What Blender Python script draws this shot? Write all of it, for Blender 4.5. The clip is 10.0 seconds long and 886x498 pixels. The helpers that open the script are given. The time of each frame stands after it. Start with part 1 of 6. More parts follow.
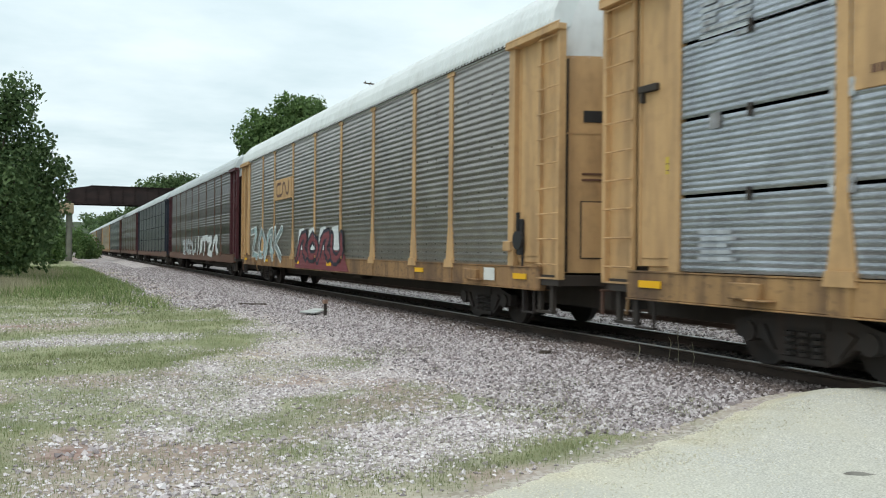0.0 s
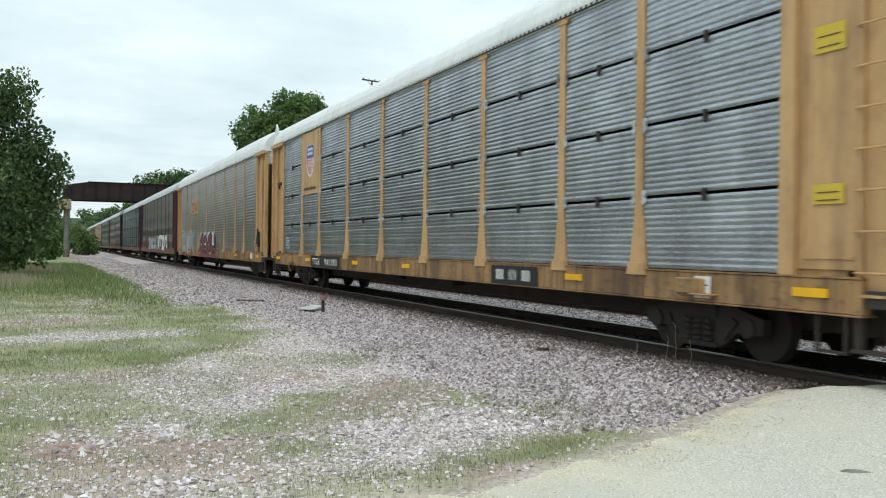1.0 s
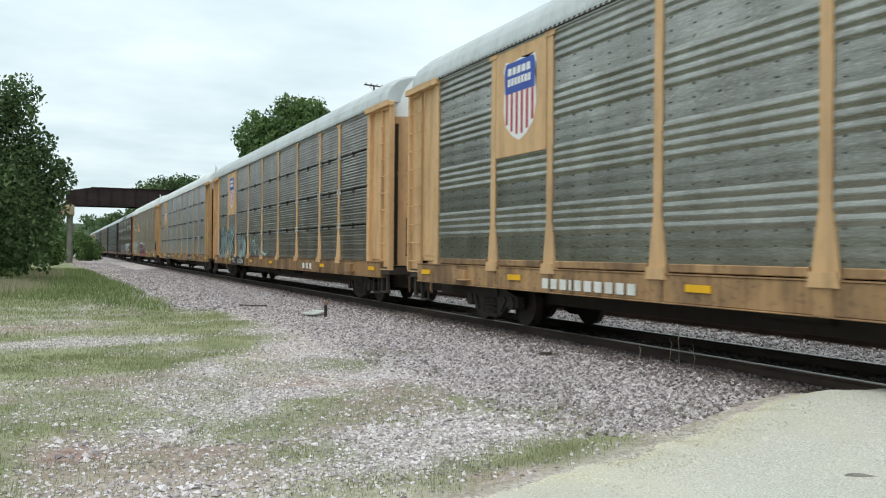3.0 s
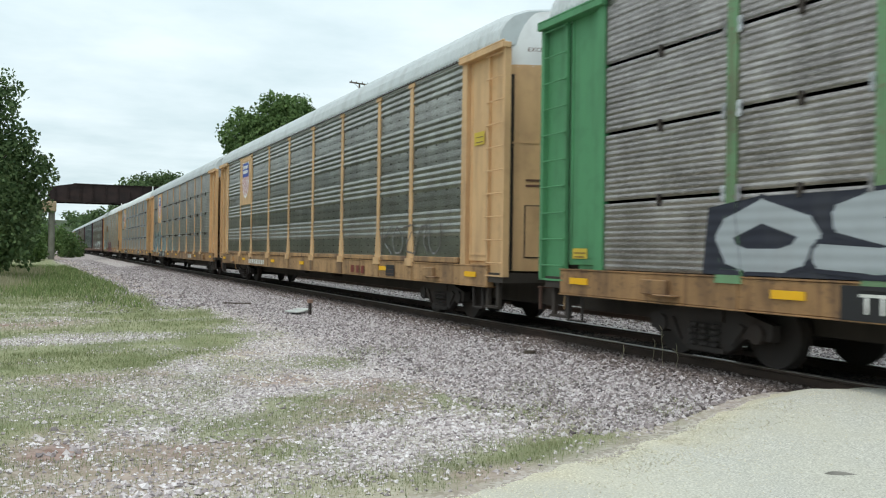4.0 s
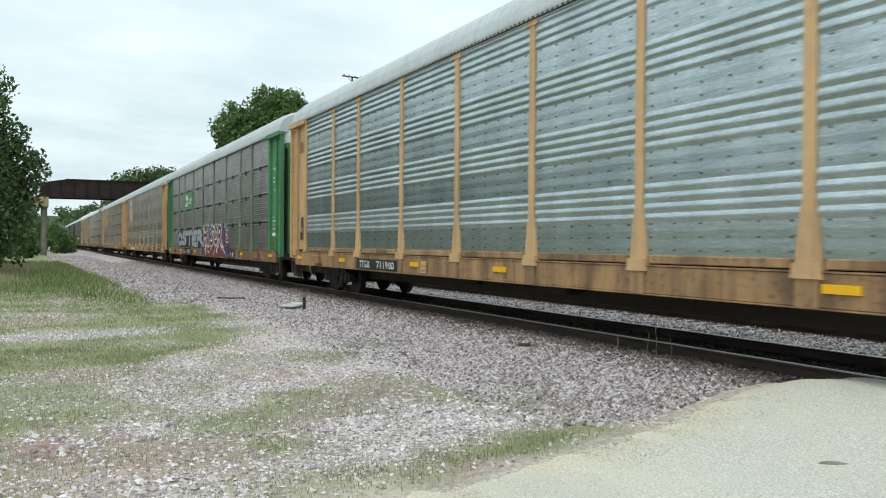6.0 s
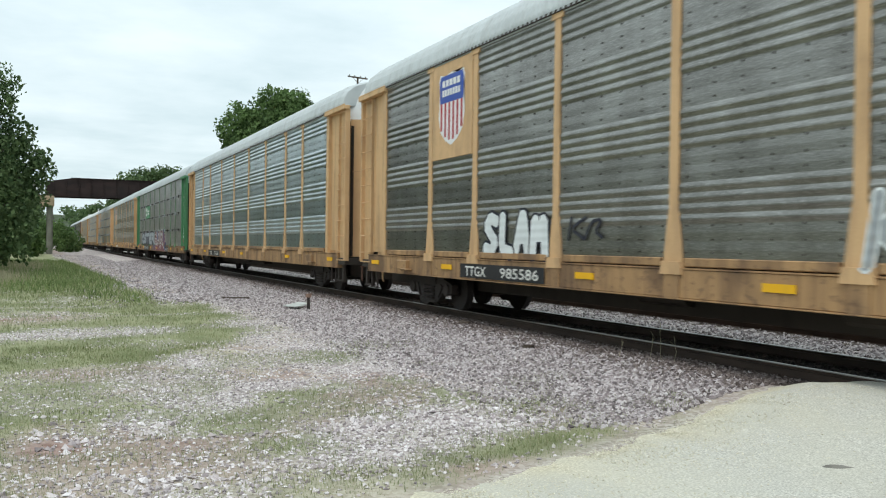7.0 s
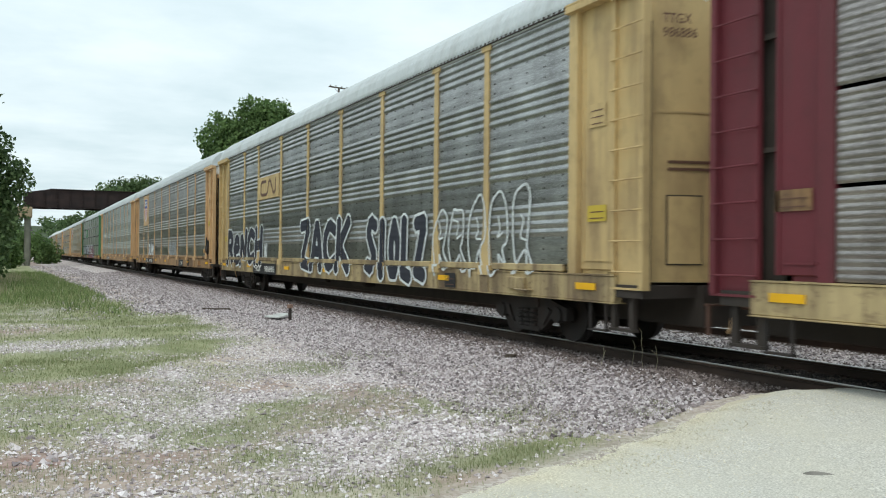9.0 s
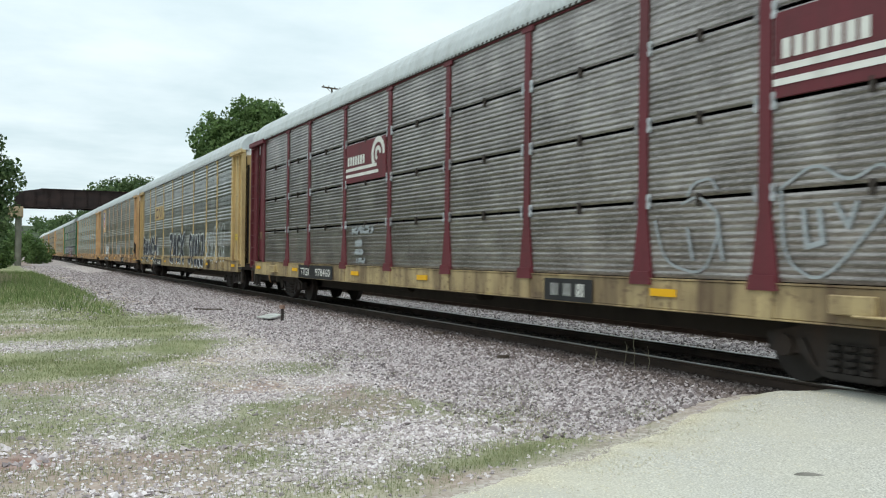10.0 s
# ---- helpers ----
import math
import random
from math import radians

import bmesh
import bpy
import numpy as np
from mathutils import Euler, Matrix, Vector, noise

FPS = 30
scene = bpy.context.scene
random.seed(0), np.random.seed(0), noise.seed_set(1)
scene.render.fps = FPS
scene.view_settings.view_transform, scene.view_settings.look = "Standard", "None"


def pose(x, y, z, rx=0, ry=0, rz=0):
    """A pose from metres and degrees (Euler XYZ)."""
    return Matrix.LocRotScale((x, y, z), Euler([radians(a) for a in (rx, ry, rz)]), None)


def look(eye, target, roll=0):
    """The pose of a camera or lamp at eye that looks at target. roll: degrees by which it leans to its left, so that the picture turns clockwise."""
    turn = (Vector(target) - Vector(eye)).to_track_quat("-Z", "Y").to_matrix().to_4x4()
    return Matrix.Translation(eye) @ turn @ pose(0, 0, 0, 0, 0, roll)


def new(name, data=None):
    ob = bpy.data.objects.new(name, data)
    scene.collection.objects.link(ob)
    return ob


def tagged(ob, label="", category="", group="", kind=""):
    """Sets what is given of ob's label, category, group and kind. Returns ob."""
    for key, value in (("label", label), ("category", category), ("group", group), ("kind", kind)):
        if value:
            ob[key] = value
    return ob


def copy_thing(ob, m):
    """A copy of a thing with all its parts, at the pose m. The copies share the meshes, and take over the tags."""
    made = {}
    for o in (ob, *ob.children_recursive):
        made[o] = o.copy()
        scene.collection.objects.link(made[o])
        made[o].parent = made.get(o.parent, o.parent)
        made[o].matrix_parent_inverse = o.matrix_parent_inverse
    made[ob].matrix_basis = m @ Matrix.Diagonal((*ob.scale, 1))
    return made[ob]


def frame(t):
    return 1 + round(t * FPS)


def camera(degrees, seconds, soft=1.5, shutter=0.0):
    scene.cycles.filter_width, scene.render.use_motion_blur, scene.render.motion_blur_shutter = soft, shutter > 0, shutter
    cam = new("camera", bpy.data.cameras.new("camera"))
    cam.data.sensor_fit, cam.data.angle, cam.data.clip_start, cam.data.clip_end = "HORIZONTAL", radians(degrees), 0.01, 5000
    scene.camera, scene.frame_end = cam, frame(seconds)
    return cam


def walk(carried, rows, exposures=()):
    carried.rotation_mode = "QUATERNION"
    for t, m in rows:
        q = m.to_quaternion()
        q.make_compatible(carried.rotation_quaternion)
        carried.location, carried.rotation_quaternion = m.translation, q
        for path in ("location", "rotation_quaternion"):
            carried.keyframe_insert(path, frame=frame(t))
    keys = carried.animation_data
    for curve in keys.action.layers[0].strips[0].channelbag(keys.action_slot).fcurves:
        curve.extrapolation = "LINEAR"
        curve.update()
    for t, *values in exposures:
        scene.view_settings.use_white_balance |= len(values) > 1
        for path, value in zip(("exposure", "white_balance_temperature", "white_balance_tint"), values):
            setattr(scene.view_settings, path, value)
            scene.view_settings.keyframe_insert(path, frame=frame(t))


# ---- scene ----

# World: x across the track to its far side, y along the track in the train's direction, z up from the rail tops.
EYE = (0.0, 0.0, 1.41)
TRACK_X = 9.075          # middle of the track
HALF_W = 1.52            # half the width of a car
PITCH = 28.4             # coupled length of a car

cam = camera(55.04, 10.0, soft=1.1, shutter=0.1)


def turn(t, yaw, pitch, roll):
    """A camera row: yaw to the left of the track, pitch up, roll as in look()."""
    a, b = radians(yaw), radians(pitch)
    way = Vector((-math.sin(a) * math.cos(b), math.cos(a) * math.cos(b), math.sin(b)))
    return (t, look(EYE, Vector(EYE) + 10 * way, roll))


walk(cam, [turn(*r) for r in (
    (0.0, -24.243, 0.132, 0.566), (0.5, -24.372, -0.051, 0.620), (1.0, -24.386, -0.070, 0.698), (1.5, -24.414, 0.152, 0.552),
    (2.0, -24.165, 0.310, 0.521), (3.5, -24.338, 0.152, 0.584), (4.0, -25.231, 0.137, 0.800), (4.5, -25.899, 0.228, 0.621),
    (5.0, -25.855, 0.033, 0.626), (5.5, -25.691, -0.268, 0.375), (7.0, -25.340, -0.251, 0.739), (7.5, -25.156, -0.034, 0.871),
    (8.0, -25.163, 0.024, 0.887), (8.5, -25.517, 0.162, 0.609), (9.0, -26.553, 0.427, 0.495), (9.5, -26.972, 0.614, 0.748),
    (10.0, -27.048, 0.487, 0.625))], exposures=[(0.0, 0.07), (10.0, 0.07)])

# ---------------------------------------------------------------- world and sun
SUN_EL, SUN_AZ = 66, 235     # degrees; azimuth clockwise from +y


def make_world():
    w = bpy.data.worlds.new("sky")
    w.use_nodes = True
    scene.world = w
    nt = w.node_tree
    nt.nodes.clear()
    n, l = nt.nodes.new, nt.links.new
    out = n("ShaderNodeOutputWorld")
    mix = n("ShaderNodeMixShader")
    clear, cloud = n("ShaderNodeBackground"), n("ShaderNodeBackground")
    sky = n("ShaderNodeTexSky")
    sky.sky_type, sky.sun_disc = "NISHITA", False
    sky.sun_elevation, sky.sun_rotation = radians(SUN_EL), radians(SUN_AZ)
    clear.inputs["Strength"].default_value = 0.12
    l(sky.outputs[0], clear.inputs[0])
    # a sheet of cloud overhead, drawn out towards the horizon
    co = n("ShaderNodeTexCoord")
    sep = n("ShaderNodeSeparateXYZ")
    l(co.outputs["Generated"], sep.inputs[0])
    up = n("ShaderNodeMath"); up.operation = "MAXIMUM"; up.inputs[1].default_value = 0.0
    l(sep.outputs[2], up.inputs[0])
    add = n("ShaderNodeMath"); add.operation = "ADD"; add.inputs[1].default_value = 0.09
    l(up.outputs[0], add.inputs[0])
    dx, dy = n("ShaderNodeMath"), n("ShaderNodeMath")
    dx.operation = dy.operation = "DIVIDE"
    l(sep.outputs[0], dx.inputs[0]); l(add.outputs[0], dx.inputs[1])
    l(sep.outputs[1], dy.inputs[0]); l(add.outputs[0], dy.inputs[1])
    com = n("ShaderNodeCombineXYZ")
    l(dx.outputs[0], com.inputs[0]); l(dy.outputs[0], com.inputs[1])
    no = n("ShaderNodeTexNoise")
    no.inputs["Scale"].default_value, no.inputs["Detail"].default_value, no.inputs["Roughness"].default_value = 0.9, 6, 0.55
    l(com.outputs[0], no.inputs["Vector"])
    ramp = n("ShaderNodeValToRGB")
    ramp.color_ramp.elements[0].position, ramp.color_ramp.elements[0].color = 0.30, (0.60, 0.745, 0.79, 1)
    ramp.color_ramp.elements[1].position, ramp.color_ramp.elements[1].color = 0.62, (0.845, 0.965, 1.0, 1)
    l(no.outputs[0], ramp.inputs[0])
    l(ramp.outputs[0], cloud.inputs[0])
    # an overcast dome is brighter overhead than at the horizon
    gain = n("ShaderNodeMapRange")
    gain.inputs["From Min"].default_value, gain.inputs["From Max"].default_value = 0.0, 1.0
    gain.inputs["To Min"].default_value, gain.inputs["To Max"].default_value = 0.98, 1.45
    l(up.outputs[0], gain.inputs["Value"])
    l(gain.outputs[0], cloud.inputs["Strength"])
    mix.inputs[0].default_value = 0.93
    l(clear.outputs[0], mix.inputs[1]); l(cloud.outputs[0], mix.inputs[2])
    l(mix.outputs[0], out.inputs[0])


make_world()
sun = new("sun", bpy.data.lights.new("sun", "SUN"))
sun.data.energy, sun.data.angle, sun.data.color = 1.25, radians(25), (1.0, 0.96, 0.9)
_a, _e = radians(SUN_AZ), radians(SUN_EL)
sun.matrix_world = look((0, 0, 0), (-math.sin(_a) * math.cos(_e), -math.cos(_a) * math.cos(_e), -math.sin(_e)))

# ---------------------------------------------------------------- materials
MATS = {}


def material(name, rough=0.8, metal=0.0, spec=0.3):
    m = bpy.data.materials.new(name)
    m.use_nodes = True
    b = m.node_tree.nodes["Principled BSDF"]
    b.inputs["Roughness"].default_value, b.inputs["Metallic"].default_value = rough, metal
    b.inputs["Specular IOR Level"].default_value = spec
    return m, m.node_tree, b


def noise_fac(nt, scale, detail=4, stretch=(1, 1, 1), coord="Object", lo=0.35, hi=0.65):
    """A noise from 0 to 1 in metres of the object's space."""
    n, l = nt.nodes.new, nt.links.new
    co, mp, no, mr = n("ShaderNodeTexCoord"), n("ShaderNodeMapping"), n("ShaderNodeTexNoise"), n("ShaderNodeMapRange")
    mp.inputs["Scale"].default_value = stretch
    no.inputs["Scale"].default_value, no.inputs["Detail"].default_value = scale, detail
    mr.inputs["From Min"].default_value, mr.inputs["From Max"].default_value = lo, hi
    if coord == "World":
        l(n("ShaderNodeNewGeometry").outputs["Position"], mp.inputs[0])
    else:
        info, add = n("ShaderNodeObjectInfo"), n("ShaderNodeVectorMath")
        mul = n("ShaderNodeMath"); mul.operation = "MULTIPLY"; mul.inputs[1].default_value = 57.0
        l(info.outputs["Random"], mul.inputs[0])
        l(co.outputs[coord], add.inputs[0]); l(mul.outputs[0], add.inputs[1])
        l(add.outputs[0], mp.inputs[0])
    l(mp.outputs[0], no.inputs["Vector"])
    l(no.outputs[0], mr.inputs["Value"])
    return mr.outputs[0]


def blend(nt, fac, a, b, mode="MIX"):
    mx = nt.nodes.new("ShaderNodeMix")
    mx.data_type, mx.blend_type = "RGBA", mode
    for sock, val in ((mx.inputs[0], fac), (mx.inputs[6], a), (mx.inputs[7], b)):
        if isinstance(val, (int, float)):
            sock.default_value = val
        elif isinstance(val, tuple):
            sock.default_value = (*val, 1)
        else:
            nt.links.new(val, sock)
    return mx.outputs[2]


def scaled(nt, fac, k):
    mu = nt.nodes.new("ShaderNodeMath")
    mu.operation, mu.inputs[1].default_value = "MULTIPLY", k
    nt.links.new(fac, mu.inputs[0])
    return mu.outputs[0]


def bump(nt, b, height, strength=0.3, distance=0.01):
    bp = nt.nodes.new("ShaderNodeBump")
    bp.inputs["Strength"].default_value, bp.inputs["Distance"].default_value = strength, distance
    nt.links.new(height, bp.inputs["Height"])
    nt.links.new(bp.outputs[0], b.inputs["Normal"])


def sheet_metal(name, base, dirt, streak=0.6, spot=0.35):
    """Weathered galvanised sheet: run-off streaks, blotches, lengthwise grain and pale scuffs."""
    if name in MATS:
        return MATS[name]
    m, nt, b = material(name, 0.30, 0.88, 0.4)
    c = blend(nt, scaled(nt, noise_fac(nt, 0.8, 5, (1, 2.0, 0.35)), 0.7 * streak), base, dirt)
    c = blend(nt, scaled(nt, noise_fac(nt, 1.5, 6, (1, 0.7, 1.2)), 1.2 * spot), c, tuple(0.55 * v for v in dirt))
    c = blend(nt, scaled(nt, noise_fac(nt, 7, 4, (1, 0.45, 5), lo=0.42, hi=0.7), 0.45), c, dirt)
    c = blend(nt, scaled(nt, noise_fac(nt, 34, 2, (1, 0.7, 1.6), lo=0.5, hi=0.72), 0.4), c, tuple(min(1, 1.7 * v) for v in base))
    nt.links.new(c, b.inputs["Base Color"])
    bump(nt, b, noise_fac(nt, 40, 3), 0.3, 0.004)
    MATS[name] = m
    return m


def paint(name, base, wear=(0.12, 0.07, 0.045), amount=0.45, rough=0.6, ribs=False):
    """Old paint on steel with rust runs and grime."""
    if name in MATS:
        return MATS[name]
    m, nt, b = material(name, rough, 0.0, 0.35)
    c = blend(nt, scaled(nt, noise_fac(nt, 1.3, 7, (1, 2.6, 0.4), lo=0.46, hi=0.76), amount), base, wear)
    c = blend(nt, scaled(nt, noise_fac(nt, 5.0, 5, lo=0.5, hi=0.8), 0.4 * amount), c, tuple(0.5 * v for v in wear))
    c = blend(nt, scaled(nt, noise_fac(nt, 0.6, 3), 0.25), c, tuple(min(1, 1.2 * v) for v in base))
    if amount > 0.65:      # flaked chips with bare rust
        c = blend(nt, scaled(nt, noise_fac(nt, 9, 6, (1, 1, 1.4), lo=0.56, hi=0.66), 0.5), c, wear)
        c = blend(nt, scaled(nt, noise_fac(nt, 2.2, 4, (1, 5, 0.15), lo=0.52, hi=0.72), 0.6), c, (0.10, 0.05, 0.03))
        c = blend(nt, scaled(nt, noise_fac(nt, 0.9, 5, (1, 1.1, 0.5), lo=0.48, hi=0.62), 0.6), c, (0.075, 0.045, 0.034))
        c = blend(nt, scaled(nt, noise_fac(nt, 1.4, 2, (1, 1.0, 0.2), lo=0.58, hi=0.66), 0.45), c, tuple(min(1, 1.35 * v) for v in base))
    nt.links.new(c, b.inputs["Base Color"])
    if ribs:
        co, wv = nt.nodes.new("ShaderNodeTexCoord"), nt.nodes.new("ShaderNodeTexWave")
        wv.bands_direction, wv.inputs["Scale"].default_value = "Z", 2.3
        nt.links.new(co.outputs["Object"], wv.inputs["Vector"])
        bump(nt, b, wv.outputs["Fac"], 0.3, 0.012)
    else:
        bump(nt, b, noise_fac(nt, 25, 3), 0.2, 0.004)
    MATS[name] = m
    return m


YELLOW = paint("yellow_paint", (0.52, 0.325, 0.155), amount=0.6)
PEACH = paint("faded_orange_paint", (0.64, 0.40, 0.205))
CREAM = paint("cream_paint", (0.55, 0.40, 0.19), amount=0.64)
TAN = paint("tan_paint", (0.60, 0.385, 0.20))
SILL_YELLOW = paint("sill_yellow_paint", (0.345, 0.205, 0.09), (0.08, 0.05, 0.036), amount=0.85)
SILL_TAN = paint("sill_tan_paint", (0.39, 0.235, 0.112), (0.10, 0.06, 0.042), amount=0.75)
SILL_CREAM = paint("sill_cream_paint", (0.42, 0.325, 0.17), (0.11, 0.065, 0.045), amount=0.85)
RUSTY = paint("rusty_yellow_paint", (0.31, 0.178, 0.08), (0.075, 0.045, 0.034), amount=0.85)
RED = paint("maroon_paint", (0.13, 0.025, 0.033), (0.07, 0.03, 0.03), amount=0.6)
MAROON = paint("dark_maroon_paint", (0.075, 0.02, 0.025), (0.03, 0.015, 0.015))
GREEN = paint("green_paint", (0.08, 0.25, 0.115), (0.05, 0.10, 0.055), amount=0.6)
GREEN_POST = paint("faded_green_paint", (0.13, 0.265, 0.135), (0.16, 0.13, 0.085), amount=0.9)
NAVY = paint("dark_blue_paint", (0.02, 0.025, 0.04), (0.02, 0.02, 0.02))
BROWN = paint("brown_paint", (0.12, 0.06, 0.04))
WHITE = paint("white_paint", (0.72, 0.74, 0.74), (0.35, 0.33, 0.3), amount=0.4)
ROOF = paint("roof_white", (0.66, 0.69, 0.69), (0.4, 0.4, 0.38), amount=0.35)
ROOF_GREY = paint("roof_galvanised", (0.50, 0.54, 0.55), (0.3, 0.31, 0.3), amount=0.5)
BLACK = paint("black_paint", (0.018, 0.018, 0.02), (0.05, 0.045, 0.04), amount=0.3)
LETTER = paint("letter_white", (0.70, 0.70, 0.66), (0.3, 0.28, 0.25), amount=0.5)
LETTER_RED = paint("letter_red", (0.17, 0.03, 0.02))
REFLECT = paint("reflector_yellow", (0.80, 0.43, 0.01), (0.4, 0.25, 0.05), amount=0.3)
DECAL = paint("decal_yellow", (0.56, 0.41, 0.05), (0.35, 0.28, 0.08), amount=0.4)
BLUE = paint("shield_blue", (0.045, 0.09, 0.36), (0.1, 0.12, 0.3), amount=0.2)
SHIELD_WHITE = paint("shield_white", (0.75, 0.75, 0.75), (0.5, 0.5, 0.5), amount=0.2)
SHIELD_RED = paint("shield_red", (0.42, 0.05, 0.06), (0.3, 0.1, 0.1), amount=0.2)
IRON = paint("dark_iron", (0.035, 0.030, 0.028), (0.06, 0.035, 0.025), amount=0.6, rough=0.75)
COUPLER = paint("rusty_coupler", (0.12, 0.065, 0.047), (0.05, 0.03, 0.025), amount=0.6, rough=0.8)
GRIME = paint("grimy_steel", (0.045, 0.036, 0.03), (0.02, 0.018, 0.016), amount=0.6, rough=0.8)
SPRAY_BLACK = paint("spray_black", (0.02, 0.022, 0.035), (0.07, 0.07, 0.07), amount=0.35, ribs=True)
SPRAY_WHITE = paint("spray_white", (0.66, 0.70, 0.70), (0.4, 0.4, 0.4), amount=0.35, ribs=True)
SPRAY_GREY = paint("spray_silver", (0.33, 0.36, 0.38), (0.25, 0.25, 0.25), amount=0.35, ribs=True)
SPRAY_RED = paint("spray_red", (0.19, 0.045, 0.055), (0.12, 0.05, 0.05), amount=0.45, ribs=True)
SPRAY_RUST = paint("spray_rust", (0.145, 0.055, 0.045), (0.12, 0.06, 0.05), amount=0.45, ribs=True)
SPRAY_BLUE = paint("spray_blue", (0.035, 0.05, 0.17), (0.06, 0.06, 0.12), amount=0.4, ribs=True)
SPRAY_PALE = paint("bare_pale_sheet", (0.43, 0.46, 0.48), (0.3, 0.32, 0.34), amount=1.0, ribs=True)
SPRAY_FADED = paint("spray_faded", (0.22, 0.225, 0.225), (0.2, 0.2, 0.19), amount=0.8, ribs=True)
SPRAY_AQUA = paint("spray_aqua", (0.30, 0.43, 0.44), (0.2, 0.25, 0.25), amount=0.7, ribs=True)

GREY_LIGHT = sheet_metal("galvanised_light", (0.475, 0.495, 0.535), (0.190, 0.190, 0.198), 0.7, 0.3)
GREY_BLUE = sheet_metal("galvanised_blue", (0.543, 0.620, 0.638), (0.256, 0.287, 0.287), 0.5, 0.2)
GREY_GREEN = sheet_metal("galvanised_green", (0.395, 0.390, 0.355), (0.160, 0.150, 0.128), 0.7, 0.3)
GREY_DARK = sheet_metal("galvanised_dark", (0.352, 0.345, 0.322), (0.140, 0.130, 0.117), 0.7, 0.3)
GREY_MID = sheet_metal("galvanised_mid", (0.455, 0.454, 0.446), (0.180, 0.172, 0.162), 0.7, 0.35)
GREY_BROWN = sheet_metal("galvanised_brown", (0.375, 0.348, 0.313), (0.085, 0.074, 0.065), 0.65, 0.4)
GREY_WARM = sheet_metal("galvanised_warm", (0.437, 0.396, 0.376), (0.105, 0.090, 0.084), 0.56, 0.4)
GREY_TAUPE = sheet_metal("galvanised_taupe", (0.40, 0.365, 0.34), (0.25, 0.225, 0.21), 0.6, 0.3)
BROWN_SHEET = sheet_metal("brown_sheet", (0.115, 0.105, 0.10), (0.06, 0.05, 0.045), 0.7, 0.35)
SLATE_SHEET = sheet_metal("slate_sheet", (0.10, 0.115, 0.125), (0.05, 0.055, 0.06), 0.7, 0.35)


def rail_steel():
    m, nt, b = material("rail_steel", 0.6, 0.3)
    c = blend(nt, noise_fac(nt, 7, 4, (1, 0.2, 1)), (0.042, 0.030, 0.025), (0.078, 0.053, 0.042))
    nt.links.new(c, b.inputs["Base Color"])
    bump(nt, b, noise_fac(nt, 40, 3), 0.3, 0.004)
    return m


def polished():
    m, nt, b = material("polished_steel", 0.32, 0.9)
    c = blend(nt, noise_fac(nt, 6, 3, (1, 0.1, 1)), (0.42, 0.40, 0.38), (0.3, 0.28, 0.26))
    nt.links.new(c, b.inputs["Base Color"])
    return m


def timber():
    m, nt, b = material("tie_timber", 0.9)
    c = blend(nt, noise_fac(nt, 5, 6, (0.4, 3, 3)), (0.05, 0.038, 0.03), (0.12, 0.095, 0.075))
    nt.links.new(c, b.inputs["Base Color"])
    bump(nt, b, noise_fac(nt, 12, 5, (0.3, 4, 4)), 0.5, 0.01)
    return m


def random_stone(name, dark, light, warm):
    """Loose stones: a shade of its own for each piece."""
    m, nt, b = material(name, 0.85)
    geo = nt.nodes.new("ShaderNodeNewGeometry")
    r = nt.nodes.new("ShaderNodeValToRGB")
    r.color_ramp.elements[0].color, r.color_ramp.elements[1].color = (*dark, 1), (*light, 1)
    e = r.color_ramp.elements.new(0.45); e.color = (*warm, 1)
    nt.links.new(geo.outputs["Random Per Island"], r.inputs[0])
    c = blend(nt, scaled(nt, noise_fac(nt, 30, 3), 0.35), r.outputs[0], tuple(0.6 * v for v in warm))
    nt.links.new(c, b.inputs["Base Color"])
    bump(nt, b, noise_fac(nt, 90, 3), 0.4, 0.004)
    return m


def foliage(name, dark, light, dry=None):
    m, nt, b = material(name, 0.7, 0.0, 0.2)
    geo = nt.nodes.new("ShaderNodeNewGeometry")
    r = nt.nodes.new("ShaderNodeValToRGB")
    r.color_ramp.elements[0].color, r.color_ramp.elements[1].color = (*dark, 1), (*light, 1)
    if dry:
        r.color_ramp.elements[1].position = 0.8
        e = r.color_ramp.elements.new(0.97); e.color = (*dry, 1)
    nt.links.new(geo.outputs["Random Per Island"], r.inputs[0])
    c = blend(nt, scaled(nt, noise_fac(nt, 0.5, 3, coord="World"), 0.4), r.outputs[0], tuple(0.6 * v for v in dark))
    nt.links.new(c, b.inputs["Base Color"])
    tr, mx = nt.nodes.new("ShaderNodeBsdfTranslucent"), nt.nodes.new("ShaderNodeMixShader")
    nt.links.new(c, tr.inputs[0])
    mx.inputs[0].default_value = 0.3
    nt.links.new(b.outputs[0], mx.inputs[1]); nt.links.new(tr.outputs[0], mx.inputs[2])
    nt.links.new(mx.outputs[0], nt.nodes["Material Output"].inputs[0])
    return m


def bark():
    m, nt, b = material("bark", 0.9)
    c = blend(nt, noise_fac(nt, 6, 5, (2, 2, 0.3)), (0.06, 0.045, 0.035), (0.15, 0.12, 0.095))
    nt.links.new(c, b.inputs["Base Color"])
    bump(nt, b, noise_fac(nt, 9, 5, (2, 2, 0.3)), 0.7, 0.03)
    return m


def concrete(name, base):
    m, nt, b = material(name, 0.85)
    c = blend(nt, noise_fac(nt, 1.2, 6), base, tuple(0.55 * v for v in base))
    c = blend(nt, scaled(nt, noise_fac(nt, 18, 4), 0.4), c, tuple(1.2 * v for v in base))
    nt.links.new(c, b.inputs["Base Color"])
    bump(nt, b, noise_fac(nt, 30, 4), 0.4, 0.008)
    return m


